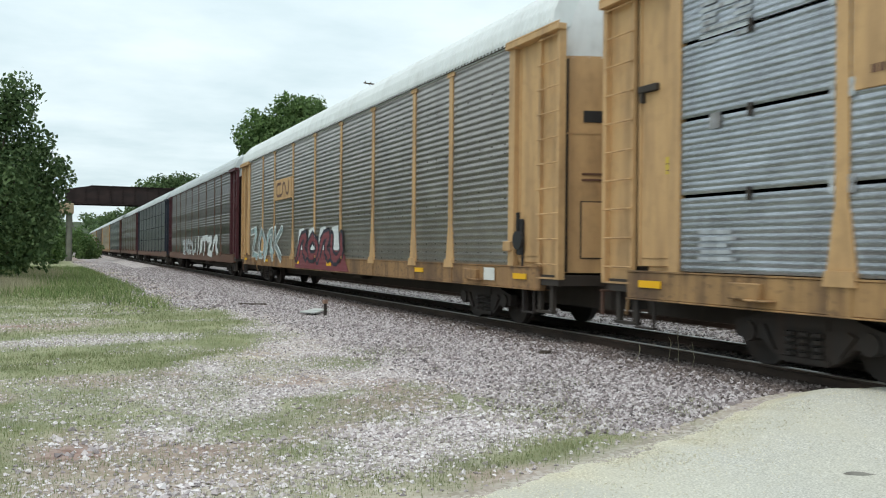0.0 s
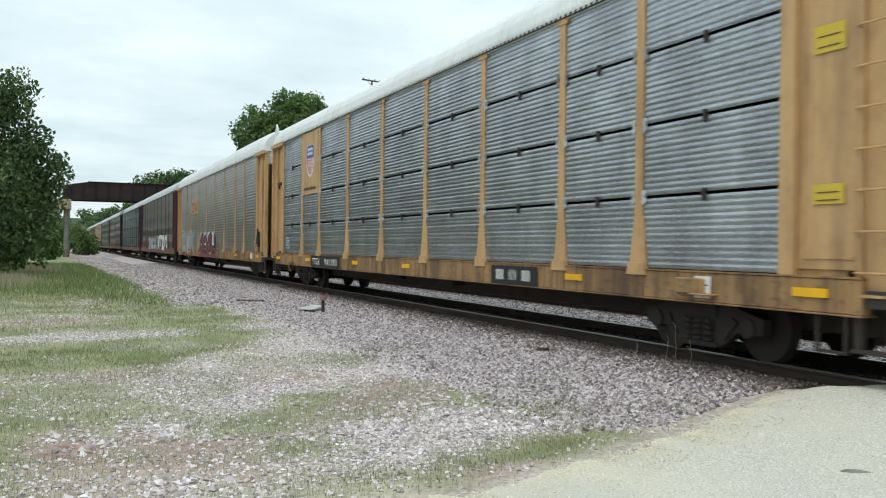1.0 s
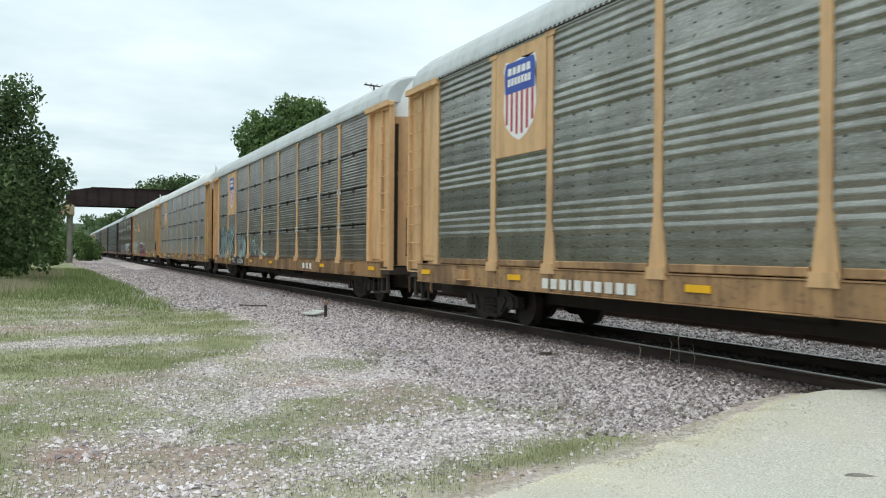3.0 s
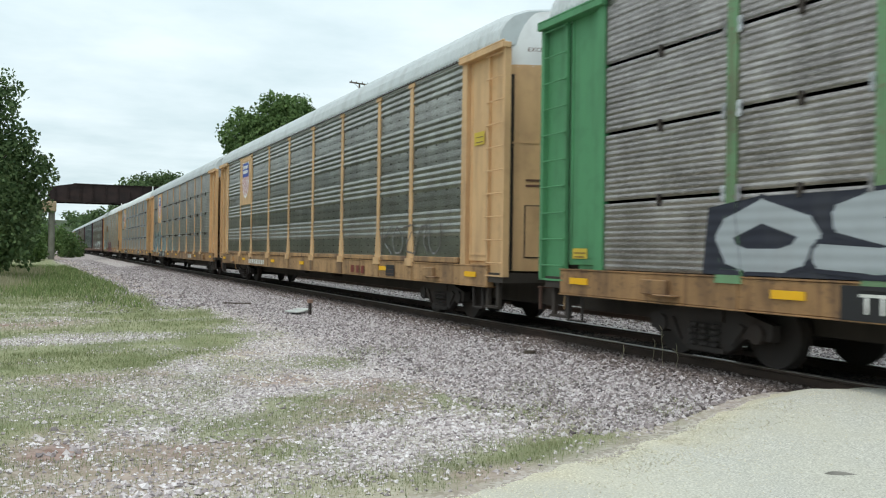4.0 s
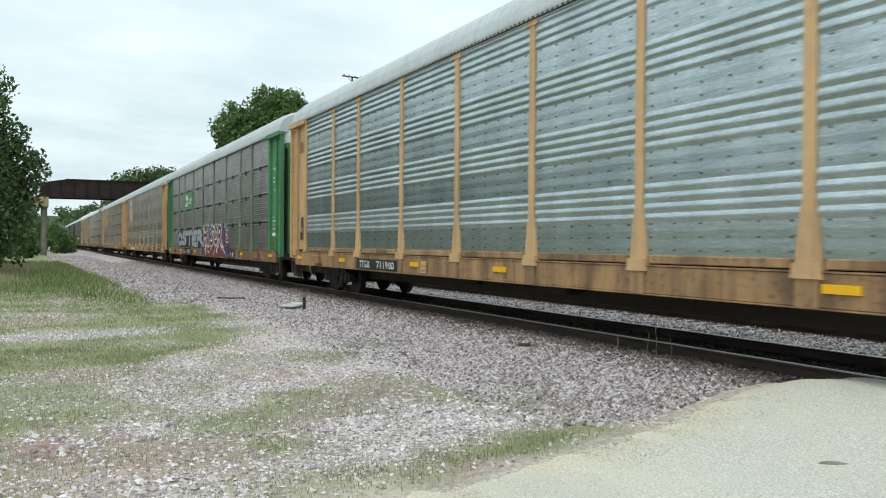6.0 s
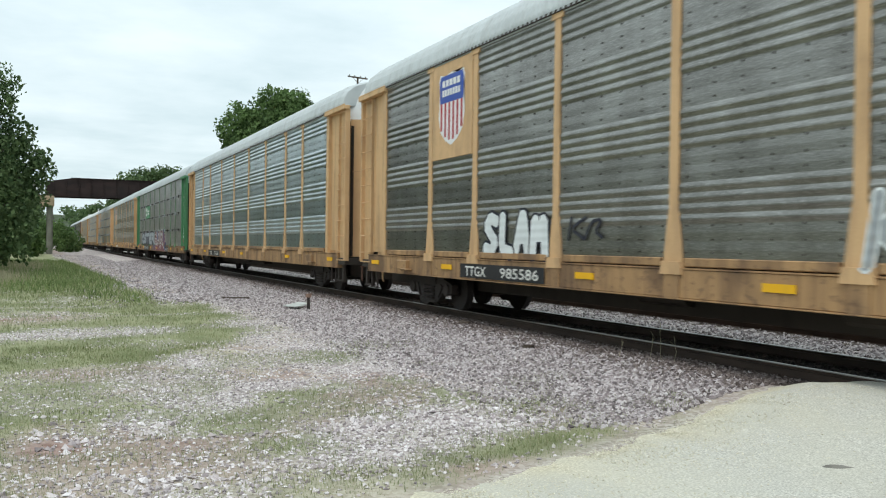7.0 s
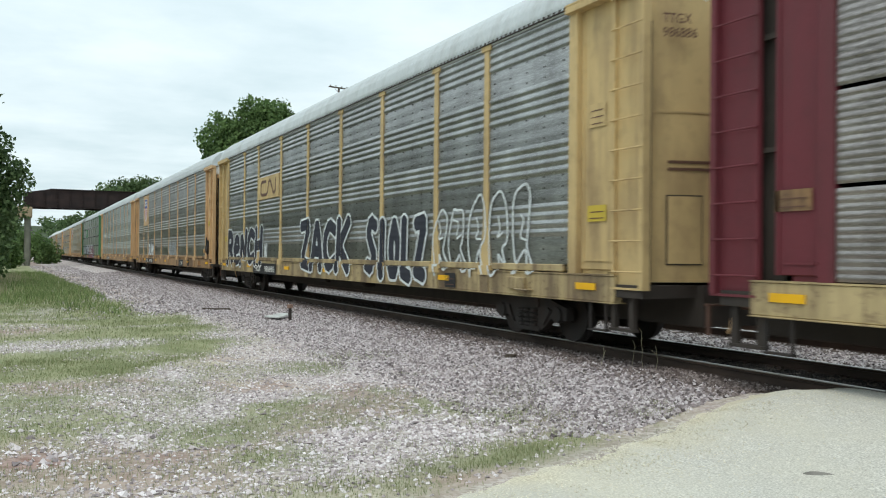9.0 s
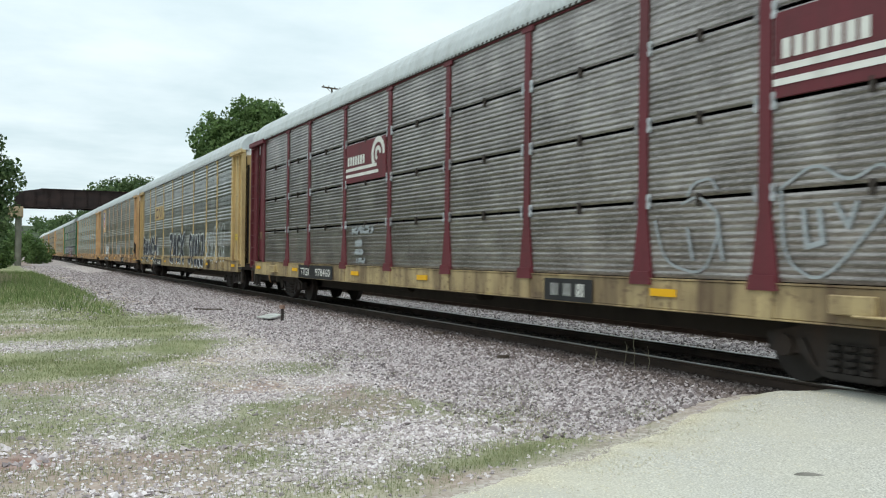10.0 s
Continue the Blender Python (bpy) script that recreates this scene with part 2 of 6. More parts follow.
def girder_steel():
    m, nt, b = material("girder_rust", 0.75, 0.1)
    c = blend(nt, noise_fac(nt, 0.7, 6, (1, 1, 2)), (0.040, 0.024, 0.022), (0.022, 0.015, 0.015))
    nt.links.new(c, b.inputs["Base Color"])
    bump(nt, b, noise_fac(nt, 20, 3), 0.3, 0.01)
    return m


def ground_mat():
    """Gravel, dirt and grass by the mesh's own cover layers."""
    m, nt, b = material("ground_cover", 0.95, 0.0, 0.15)
    n, l = nt.nodes.new, nt.links.new

    def layer(name):
        a = n("ShaderNodeAttribute"); a.attribute_name = name
        return a.outputs["Fac"]

    vo = n("ShaderNodeTexVoronoi")
    vo.inputs["Scale"].default_value = 26
    l(n("ShaderNodeNewGeometry").outputs["Position"], vo.inputs["Vector"])
    bw = n("ShaderNodeSeparateColor"); l(vo.outputs["Color"], bw.inputs[0])
    r = n("ShaderNodeValToRGB")
    r.color_ramp.elements[0].color, r.color_ramp.elements[1].color = (0.20, 0.175, 0.17, 1), (0.66, 0.62, 0.60, 1)
    e = r.color_ramp.elements.new(0.5); e.color = (0.42, 0.375, 0.36, 1)
    l(bw.outputs[0], r.inputs[0])
    gravel = blend(nt, scaled(nt, noise_fac(nt, 0.8, 5, coord="World"), 0.45), r.outputs[0], (0.46, 0.385, 0.37))
    dirt = blend(nt, noise_fac(nt, 2.5, 6, coord="World"), (0.39, 0.325, 0.26), (0.54, 0.485, 0.37))
    grass = blend(nt, noise_fac(nt, 1.1, 6, coord="World"), (0.165, 0.195, 0.092), (0.335, 0.345, 0.205))
    grass = blend(nt, scaled(nt, noise_fac(nt, 14, 4, coord="World"), 0.6), grass, (0.22, 0.215, 0.12))
    wood = blend(nt, noise_fac(nt, 0.12, 6, coord="World"), (0.04, 0.055, 0.03), (0.08, 0.105, 0.055))
    red = blend(nt, noise_fac(nt, 6, 5, coord="World"), (0.21, 0.125, 0.10), (0.36, 0.265, 0.23))
    c = blend(nt, layer("dirt"), gravel, dirt)
    c = blend(nt, layer("grass"), c, grass)
    c = blend(nt, layer("red"), c, red)
    c = blend(nt, layer("wood"), c, wood)
    # between the rails: oil stain plus the train's shade, put into the colour
    c = blend(nt, layer("oil_shade"), c, (0.035, 0.03, 0.027))
    l(c, b.inputs["Base Color"])
    bump(nt, b, vo.outputs["Distance"], 0.5, 0.02)
    return m


def asphalt_mat():
    """Pale worn chip seal, sandy at its edge."""
    m, nt, b = material("worn_asphalt", 0.9, 0.0, 0.2)
    c = blend(nt, noise_fac(nt, 62, 3, coord="World", lo=0.3, hi=0.7), (0.30, 0.295, 0.265), (0.82, 0.81, 0.75))
    c = blend(nt, scaled(nt, noise_fac(nt, 11, 5, coord="World"), 0.35), c, (0.44, 0.435, 0.39))
    c = blend(nt, scaled(nt, noise_fac(nt, 0.9, 5, coord="World"), 0.45), c, (0.58, 0.56, 0.46))
    sand = nt.nodes.new("ShaderNodeAttribute"); sand.attribute_name = "sand"
    grain = blend(nt, noise_fac(nt, 48, 4, coord="World", lo=0.3, hi=0.7), (0.40, 0.35, 0.25), (0.74, 0.69, 0.53))
    c = blend(nt, sand.outputs["Fac"], c, grain)
    c = blend(nt, scaled(nt, noise_fac(nt, 0.35, 3, (1, 0.4, 1), coord="World", lo=0.5), 0.4), c, (0.42, 0.43, 0.42))
    nt.links.new(c, b.inputs["Base Color"])
    bump(nt, b, noise_fac(nt, 120, 3, coord="World"), 0.5, 0.006)
    return m


RAIL, POLISHED, TIMBER = rail_steel(), polished(), timber()
STONE = random_stone("ballast_stone", (0.085, 0.07, 0.072), (0.68, 0.635, 0.64), (0.33, 0.283, 0.283))
PEBBLE = random_stone("pale_gravel", (0.20, 0.17, 0.173), (0.86, 0.815, 0.82), (0.56, 0.495, 0.495))
SAND_GRIT = random_stone("sandy_grit", (0.52, 0.48, 0.37), (0.80, 0.77, 0.66), (0.66, 0.62, 0.49))
RUST_STONE = random_stone("rusty_ballast_stone", (0.045, 0.034, 0.031), (0.33, 0.28, 0.265), (0.135, 0.105, 0.095))
# near black: oil, and the shade under the train painted in
OILY_SHADED = random_stone("oily_shaded_stone", (0.018, 0.016, 0.015), (0.09, 0.08, 0.075), (0.04, 0.035, 0.032))
LEAF = foliage("leaf_green", (0.048, 0.09, 0.035), (0.175, 0.245, 0.105))
LEAF_FAR = foliage("leaf_bright", (0.07, 0.125, 0.042), (0.215, 0.32, 0.115))
GRASS = foliage("grass_blade", (0.175, 0.215, 0.09), (0.39, 0.41, 0.23), (0.50, 0.44, 0.30))
VERGE = foliage("verge_blade", (0.12, 0.18, 0.06), (0.27, 0.34, 0.14), (0.34, 0.33, 0.18))
REED = foliage("pale_reed", (0.30, 0.27, 0.17), (0.50, 0.46, 0.32))
BARK, CONCRETE, GIRDER = bark(), concrete("weathered_concrete", (0.19, 0.19, 0.155)), girder_steel()
TAN_STONE = concrete("tan_bearing_stone", (0.40, 0.31, 0.20))
GROUND, ASPHALT = ground_mat(), asphalt_mat()

# ---------------------------------------------------------------- mesh helpers
SHARED = {}


def mesh_of(name, bm, mat=None):
    me = bpy.data.meshes.new(name)
    bm.to_mesh(me)
    bm.free()
    me.materials.append(mat)
    return me


def raw_mesh(name, verts, faces, mat=None):
    me = bpy.data.meshes.new(name)
    me.from_pydata([tuple(v) for v in verts], [], faces)
    me.materials.append(mat)
    me.update()
    return me


def part(name, bm, mat, parent, label="", m=None):
    ob = new(name, mesh_of(name, bm, mat))
    ob.parent = parent
    if m is not None:
        ob.matrix_basis = m
    return tagged(ob, label)


def common(name, key, make, mat, parent, m=None, label=""):
    """A part on a mesh that alike parts share; its material belongs to the object."""
    if key not in SHARED:
        SHARED[key] = mesh_of(name, make())
    ob = new(name, SHARED[key])
    ob.parent = parent
    if m is not None:
        ob.matrix_basis = m
    ob.material_slots[0].link = "OBJECT"
    ob.material_slots[0].material = mat
    return tagged(ob, label)


def box(bm, x0, x1, y0, y1, z0, z1, bevel=0.0):
    vs = [bm.verts.new((x, y, z)) for x in (x0, x1) for y in (y0, y1) for z in (z0, z1)]
    fs = [bm.faces.new([vs[i] for i in f]) for f in ((0, 1, 3, 2), (4, 6, 7, 5), (0, 4, 5, 1), (2, 3, 7, 6), (0, 2, 6, 4), (1, 5, 7, 3))]
    if bevel:
        es = list({e for f in fs for e in f.edges})
        bmesh.ops.bevel(bm, geom=es, offset=bevel, segments=1, affect="EDGES", profile=0.7)
    return bm


def boxes(*rows, bevel=0.0):
    bm = bmesh.new()
    for r in rows:
        box(bm, *r, bevel=bevel)
    return bm


def prism(bm, poly, x0, x1):
    """A polygon of (y, z) points drawn out from x0 to x1."""
    a = [bm.verts.new((x0, y, z)) for y, z in poly]
    b = [bm.verts.new((x1, y, z)) for y, z in poly]
    k = len(poly)
    bm.faces.new(a[::-1]); bm.faces.new(b)
    for i in range(k):
        j = (i + 1) % k
        bm.faces.new((a[i], a[j], b[j], b[i]))
    bmesh.ops.recalc_face_normals(bm, faces=bm.faces)
    return bm


def disc(bm, centre, axis, radius, length, seg=20):
    m = Matrix.Translation(centre) @ Vector(axis).to_track_quat("Z", "Y").to_matrix().to_4x4()
    bmesh.ops.create_cone(bm, cap_ends=True, segments=seg, radius1=radius, radius2=radius, depth=length, matrix=m)
    return bm


# ---------------------------------------------------------------- ground
GROUND_Z = -0.30
SECOND = 4.35            # the other track's distance


def smooth(a, b, v):
    t = np.clip((v - a) / (b - a), 0, 1)
    return t * t * (3 - 2 * t)


_rng = np.random.default_rng(7)
_phase = _rng.uniform(0, 6.28, (24, 2))
_dirs = _rng.uniform(-1, 1, (24, 2))


def wobble(x, y, size, k0=0, count=6):
    """A smooth uneven field, about -1 to 1, with swells of the given size."""
    out = 0
    for i in range(k0, k0 + count):
        d = _dirs[i] / np.hypot(*_dirs[i])
        f = 6.28 / (size * (0.6 + 0.17 * (i - k0)))
        out = out + np.sin((x * d[0] + y * d[1]) * f + _phase[i, 0])
    return out / (0.6 * count)


def vnoise(x, y, size, seed=0, octaves=3):
    """Uneven field from -1 to 1 on a scrambled lattice."""
    x, y = np.asarray(x, float), np.asarray(y, float)
    out, amp, total = 0.0, 1.0, 0.0
    for o in range(octaves):
        u, v = x / size * 2 ** o + 37.3 * seed, y / size * 2 ** o - 11.9 * seed
        i, j = np.floor(u), np.floor(v)
        f, g = u - i, v - j
        f, g = f * f * (3 - 2 * f), g * g * (3 - 2 * g)

        def h(a, b):
            q = np.sin(a * 127.1 + b * 311.7 + seed * 74.7 + o * 19.3) * 43758.5453
            return 2 * (q - np.floor(q)) - 1
        out = out + amp * ((h(i, j) * (1 - f) + h(i + 1, j) * f) * (1 - g) + (h(i, j + 1) * (1 - f) + h(i + 1, j + 1) * f) * g)
        total += amp
        amp *= 0.55
    return out / total * 1.5


def ground_height(x, y):
    d = np.where(x < TRACK_X, TRACK_X - x, np.where(x > TRACK_X + SECOND, x - TRACK_X - SECOND, np.minimum(x - TRACK_X, TRACK_X + SECOND - x) * 0.75))
    bed = -0.165 + (GROUND_Z + 0.165) * smooth(1.5, 3.9, d)
    far = bed + 0.03 * wobble(x, y, 6.0) * smooth(3.5, 6, d) + 0.012 * wobble(x, y, 1.1, 8) * smooth(1.4, 2.6, d)
    # the ground climbs to low wooded hills far ahead
    far = far + 26 * smooth(420, 900, y) + 14 * smooth(160, 700, np.abs(x - 9)) * smooth(-200, 300, y)
    # an unseen wooded bank, added behind the camera to darken the low panels' reflections
    far = far + 8 * smooth(-15, -36, x)
    return far


ROAD_EDGE = ((-40, 0.6), (0.9, 5.1), (1.75, 5.4), (2.76, 5.55), (3.66, 5.84), (4.8, 6.3), (5.95, 6.75), (6.9, 7.02), (7.55, 7.15), (8.2, 7.12))


def road_edge(x):
    return np.interp(x, [p[0] for p in ROAD_EDGE], [p[1] for p in ROAD_EDGE])


def cover(x, y):
    """How much dirt and grass lies at a place."""
    edge = np.interp(y, [0, 7, 9, 9.6, 10.6, 12.3, 13.3, 14.5, 16.1, 19, 22, 28, 38, 67, 120],
                     [-0.6, 0.1, 0.5, 0.9, 1.2, 1.6, 2.4, 3.3, 3.75, 4.0, 4.0, 3.7, 3.0, 2.2, 1.3])
    w = vnoise(x, y, 2.4, 1) * 0.75 + vnoise(x, y, 8.0, 9) * smooth(22, 34, y)
    grass = smooth(-0.5, 0.4, edge - x + w)
    # bare stony bands in the grass
    bare = np.exp(-((y - 16.9 - 0.25 * x + 0.8 * vnoise(x, y, 1.5, 8)) / 0.7) ** 2) * smooth(-3.5, -0.6, x) * smooth(3.0, 1.6, x)
    path = np.exp(-((x - edge - 0.7) / 0.8) ** 2) * smooth(24, 34, y)
    grass = grass * (1 - 0.85 * bare) * (1 - 0.8 * path)
    grass = grass * (0.68 + 0.32 * smooth(-0.6, 0.2, vnoise(x, y, 1.5, 2) + 0.02 * (y - 12)))
    # thin weeds in the gravel and along the road
    weeds = 0.80 * smooth(-0.4, 0.6, vnoise(x, y, 1.6, 3)) * smooth(7.0, 5.0, x) * smooth(17, 10, y)
    fringe = 0.95 * np.exp(-((y - road_edge(x) - 0.4) / 0.5) ** 2) * smooth(-0.6, 0.25, vnoise(x, y, 0.9, 4)) * smooth(7.3, 5.8, x)
    low = 0.9 * smooth(2.4, 0.4, x) * smooth(12.5, 9.5, y) * smooth(-0.5, 0.35, vnoise(x, y, 1.2, 5))
    grass = np.maximum.reduce([grass, weeds, fringe, low])
    grass = np.maximum(grass, smooth(15.0, 16.0, x))
    dirt = 0.45 * np.exp(-((x - edge - 0.7) / 0.6) ** 2) * smooth(11, 15, y) + 0.3 * path + 0.5 * np.exp(-((y - road_edge(x) - 0.15) / 0.3) ** 2)
    red = 0.9 * smooth(0.2, 0.75, vnoise(x, y, 2.6, 6)) * smooth(5.5, 3.0, x) * smooth(30, 20, y)
    dirt = np.maximum(dirt, red)
    grass = grass * (1 - 0.55 * red)
    dirt = np.clip(dirt * (0.7 + 0.5 * vnoise(x, y, 0.9, 7)), 0, 1)
    # reddish bare soil in patches
    rusty = np.exp(-((x + 0.7) / 1.5) ** 2 - ((y - 20.3) / 0.9) ** 2) + 0.8 * np.exp(-((x - 0.1) / 0.5) ** 2 - ((y - 7.9) / 0.45) ** 2)
    rusty = rusty + 0.55 * smooth(0.25, 0.8, vnoise(x, y, 1.1, 12)) * smooth(6.5, 4.5, x) * smooth(16, 12, y) + 0.5 * path
    rusty = np.clip(rusty * (0.8 + 0.5 * vnoise(x, y, 0.5, 13)), 0, 1)
    return dirt, np.clip(grass * (1 - 0.9 * rusty), 0, 1), rusty


def graded(lo, hi, step, a, b, grow=1.16):
    """Places at an even step from a to b, then wider and wider out to lo and hi."""
    mid = list(np.arange(a, b + step / 2, step))
    out, s = [], step
    v = b
    while v < hi:
        s *= grow; v += s; out.append(min(v, hi))
    left, s, v = [], step, a
    while v > lo:
        s *= grow; v -= s; left.append(max(v, lo))
    return np.array(left[::-1] + mid + out)


def build_ground():
    xs, ys = graded(-2500, 2500, 0.13, -5, 13), graded(-400, 3000, 0.16, 3, 34)
    X, Y = np.meshgrid(xs, ys)
    Z = ground_height(X, Y)
    nx, ny = len(xs), len(ys)
    idx = np.arange(nx * ny).reshape(ny, nx)
    f = np.stack([idx[:-1, :-1], idx[:-1, 1:], idx[1:, 1:], idx[1:, :-1]], -1).reshape(-1, 4)
    me = raw_mesh("ground", np.stack([X, Y, Z], -1).reshape(-1, 3).tolist(), f.tolist(), GROUND)
    dirt, grass, rusty = cover(X, Y)
    # the side term also gives the added bank its dark wood colour
    wood = np.clip(smooth(200, 380, Y) + smooth(21, 31, np.abs(X - 9)), 0, 1)
    # the last layer masks the oily strip with its painted shade under the train
    for name, v in (("dirt", dirt), ("red", rusty), ("grass", grass), ("wood", wood), ("oil_shade", smooth(1.05, 0.7, np.abs(X - TRACK_X)))):
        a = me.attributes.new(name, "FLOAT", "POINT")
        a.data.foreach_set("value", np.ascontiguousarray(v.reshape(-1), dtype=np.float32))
    me.polygons.foreach_set("use_smooth", [True] * len(me.polygons))
    tagged(new("ground", me), "stony trackside ground with gravel, dirt and patchy grass", "ground", kind="structure")


def road_height(x, y):
    e = road_edge(x)
    return ground_height(x, y) - 0.01 + 0.075 * smooth(0, 0.9, e - y) + 0.10 * smooth(5.2, 7.6, x) * smooth(0, 0.8, e - y)


def build_road():
    """The paved approach of a level crossing, humped up to the near rail."""
    xs = np.concatenate([np.linspace(-40, 0, 21), np.linspace(0.25, 8.2, 110)])
    rows, vs, fs = 40, [], []
    for x in xs:
        e = float(road_edge(x)) + 0.09 * float(wobble(x, 0.0, 0.8, 4)) + 0.06 * float(wobble(x, 3.0, 0.3, 9))
        for j in range(rows):
            u = j / (rows - 1)
            y = e - 22 * u ** 2.2
            g = float(ground_height(np.array(x), np.array(y)))
            crown = 0.075 * float(smooth(0, 0.9, np.array(e - y))) + 0.10 * float(smooth(5.2, 7.6, np.array(x))) * float(smooth(0, 0.8, np.array(e - y)))
            vs.append((x, y, g - 0.01 + crown))
    for i in range(len(xs) - 1):
        for j in range(rows - 1):
            a = i * rows + j
            fs.append((a, a + 1, a + rows + 1, a + rows))
    me = raw_mesh("road", vs, [f[::-1] for f in fs], ASPHALT)
    v = np.array(vs)
    sand = np.exp(-np.maximum(road_edge(v[:, 0]) - v[:, 1] - 0.25, 0) / 0.5) * (0.75 + 0.5 * vnoise(v[:, 0], v[:, 1], 0.5, 31))
    a = me.attributes.new("sand", "FLOAT", "POINT")
    a.data.foreach_set("value", np.clip(sand, 0, 1).astype(np.float32))
    me.polygons.foreach_set("use_smooth", [True] * len(me.polygons))
    tagged(new("road", me), "pale worn chip-seal road rising to the level crossing", "road", kind="structure")


build_ground()
build_road()


# ---------------------------------------------------------------- track
def rail_section(top=False):
    if top:
        return [(-0.034, -0.004), (-0.03, 0.0), (0.03, 0.0), (0.034, -0.004), (0.034, -0.012), (-0.034, -0.012)]
    return [(-0.076, -0.172), (0.076, -0.172), (0.076, -0.16), (0.012, -0.14), (0.009, -0.05), (0.036, -0.04), (0.036, -0.012), (-0.036, -0.012),
            (-0.036, -0.04), (-0.009, -0.05), (-0.012, -0.14), (-0.076, -0.16)]


def build_track():
    for side in (-0.755, 0.755, SECOND - 0.755, SECOND + 0.755):
        rail = tagged(new("rail"), "rust-brown steel rail with a polished head", "rail", "rails of the tracks", "structure")
        rail.location = (TRACK_X + side, 0, 0)
        for name, sec, mat in (("web", rail_section(), RAIL), ("head", rail_section(True), POLISHED)):
            bm = bmesh.new()
            a = [bm.verts.new((x, -60, z)) for x, z in sec]
            b = [bm.verts.new((x, 900, z)) for x, z in sec]
            for i in range(len(sec)):
                j = (i + 1) % len(sec)
                bm.faces.new((a[i], b[i], b[j], a[j]))
            bm.faces.new(a); bm.faces.new(b[::-1])
            bmesh.ops.recalc_face_normals(bm, faces=bm.faces)
            part(name, bm, mat, rail)
    # timber ties, with a tie plate and spikes under the near rail
    tie = boxes((-1.3, 1.3, -0.115, 0.115, -0.34, -0.155), bevel=0.012)
    tie_me = mesh_of("tie", tie, TIMBER)
    plate = boxes((-0.17, 0.17, -0.09, 0.09, -0.165, -0.15), (-0.11, -0.085, -0.07, -0.045, -0.155, -0.125), (0.085, 0.11, 0.045, 0.07, -0.155, -0.125),
                  (-0.11, -0.085, 0.045, 0.07, -0.155, -0.125))
    plate_me = mesh_of("tie_plate", plate, RAIL)
    r = random.Random(3)
    y = -4.0
    while y < 120:
        ob = tagged(new("tie", tie_me), "dark weathered timber railroad tie bedded in ballast", "railroad tie", "ties under the rails")
        ob.matrix_basis = pose(TRACK_X + r.uniform(-0.04, 0.04), y, r.uniform(-0.006, 0.004), 0, 0, r.uniform(-1, 1))
        for side in (-1, 1):
            p = new("tie_plate", plate_me)
            p.parent = ob
            p.location = (side * 0.755, 0, 0.0)
        if y < 45:
            far = copy_thing(ob, pose(TRACK_X + SECOND + r.uniform(-0.04, 0.04), y + 0.2, 0, 0, 0, r.uniform(-1, 1)))
        y += 0.53


build_track()

# ---------------------------------------------------------------- the autorack cars
EDGES = (-11.9, -9.22, -7.15, -4.27, -1.42, 1.42, 4.27, 7.15, 9.22, 11.9)   # posts along a car
SILL_LO, FLOOR, EAVE = 0.756, 1.136, 5.236
END_Y = 13.6
PANEL_X = -1.485


def corrugated(width, z0, z1, style):
    """One side sheet, its face towards -x, in the space of its own middle."""
    h = z1 - z0
    if style == "fine":
        n, prof = 12, []
        p = h / n
        for i in range(n):
            b = -h / 2 + i * p
            o = -0.0018 * (1 + math.sin(i * 2.45 + 0.6))      # the ribs are of uneven depth
            prof += [(0.0, b), (-0.0013 + 0.4 * o, b + 0.2 * p), (-0.0036 + o, b + 0.42 * p), (-0.0036 + o, b + 0.62 * p), (-0.0013 + 0.4 * o, b + 0.85 * p)]
        prof.append((0.0, h / 2))
    elif style == "even":   # broad soft ribs all the way up
        n, prof = 8, []
        p = h / n
        for i in range(n):
            b = -h / 2 + i * p
            prof += [(0.0, b), (-0.003, b + 0.2 * p), (-0.008, b + 0.4 * p), (-0.008, b + 0.6 * p), (-0.003, b + 0.8 * p)]
        prof.append((0.0, h / 2))
    else:   # a nearly flat field below, broad soft ribs above
        flat = 0.44 * h
        prof = [(0.0, -h / 2), (-0.003, -h / 2 + 0.25 * flat), (0.0, -h / 2 + 0.5 * flat), (-0.003, -h / 2 + 0.75 * flat), (0.0, -h / 2 + flat)]
        n = 4
        p = (h - flat) / n
        for i in range(n):
            b = -h / 2 + flat + i * p
            prof += [(-0.002, b + 0.12 * p), (-0.009, b + 0.3 * p), (-0.0145, b + 0.46 * p), (-0.0145, b + 0.6 * p), (-0.008, b + 0.8 * p), (0.0, b + p)]
    bm = bmesh.new()
    cols = []
    for y in (-width / 2, width / 2):
        cols.append([bm.verts.new((x, y, z)) for x, z in prof])
    back = [[bm.verts.new((0.03, y, z)) for z in (-h / 2, h / 2)] for y in (-width / 2, width / 2)]
    for i in range(len(prof) - 1):
        bm.faces.new((cols[0][i], cols[0][i + 1], cols[1][i + 1], cols[1][i]))
    bm.faces.new((back[0][0], back[1][0], back[1][1], back[0][1]))
    bm.faces.new((cols[0][0], cols[1][0], back[1][0], back[0][0]))
    bm.faces.new((cols[0][-1], back[0][1], back[1][1], cols[1][-1]))
    return bm


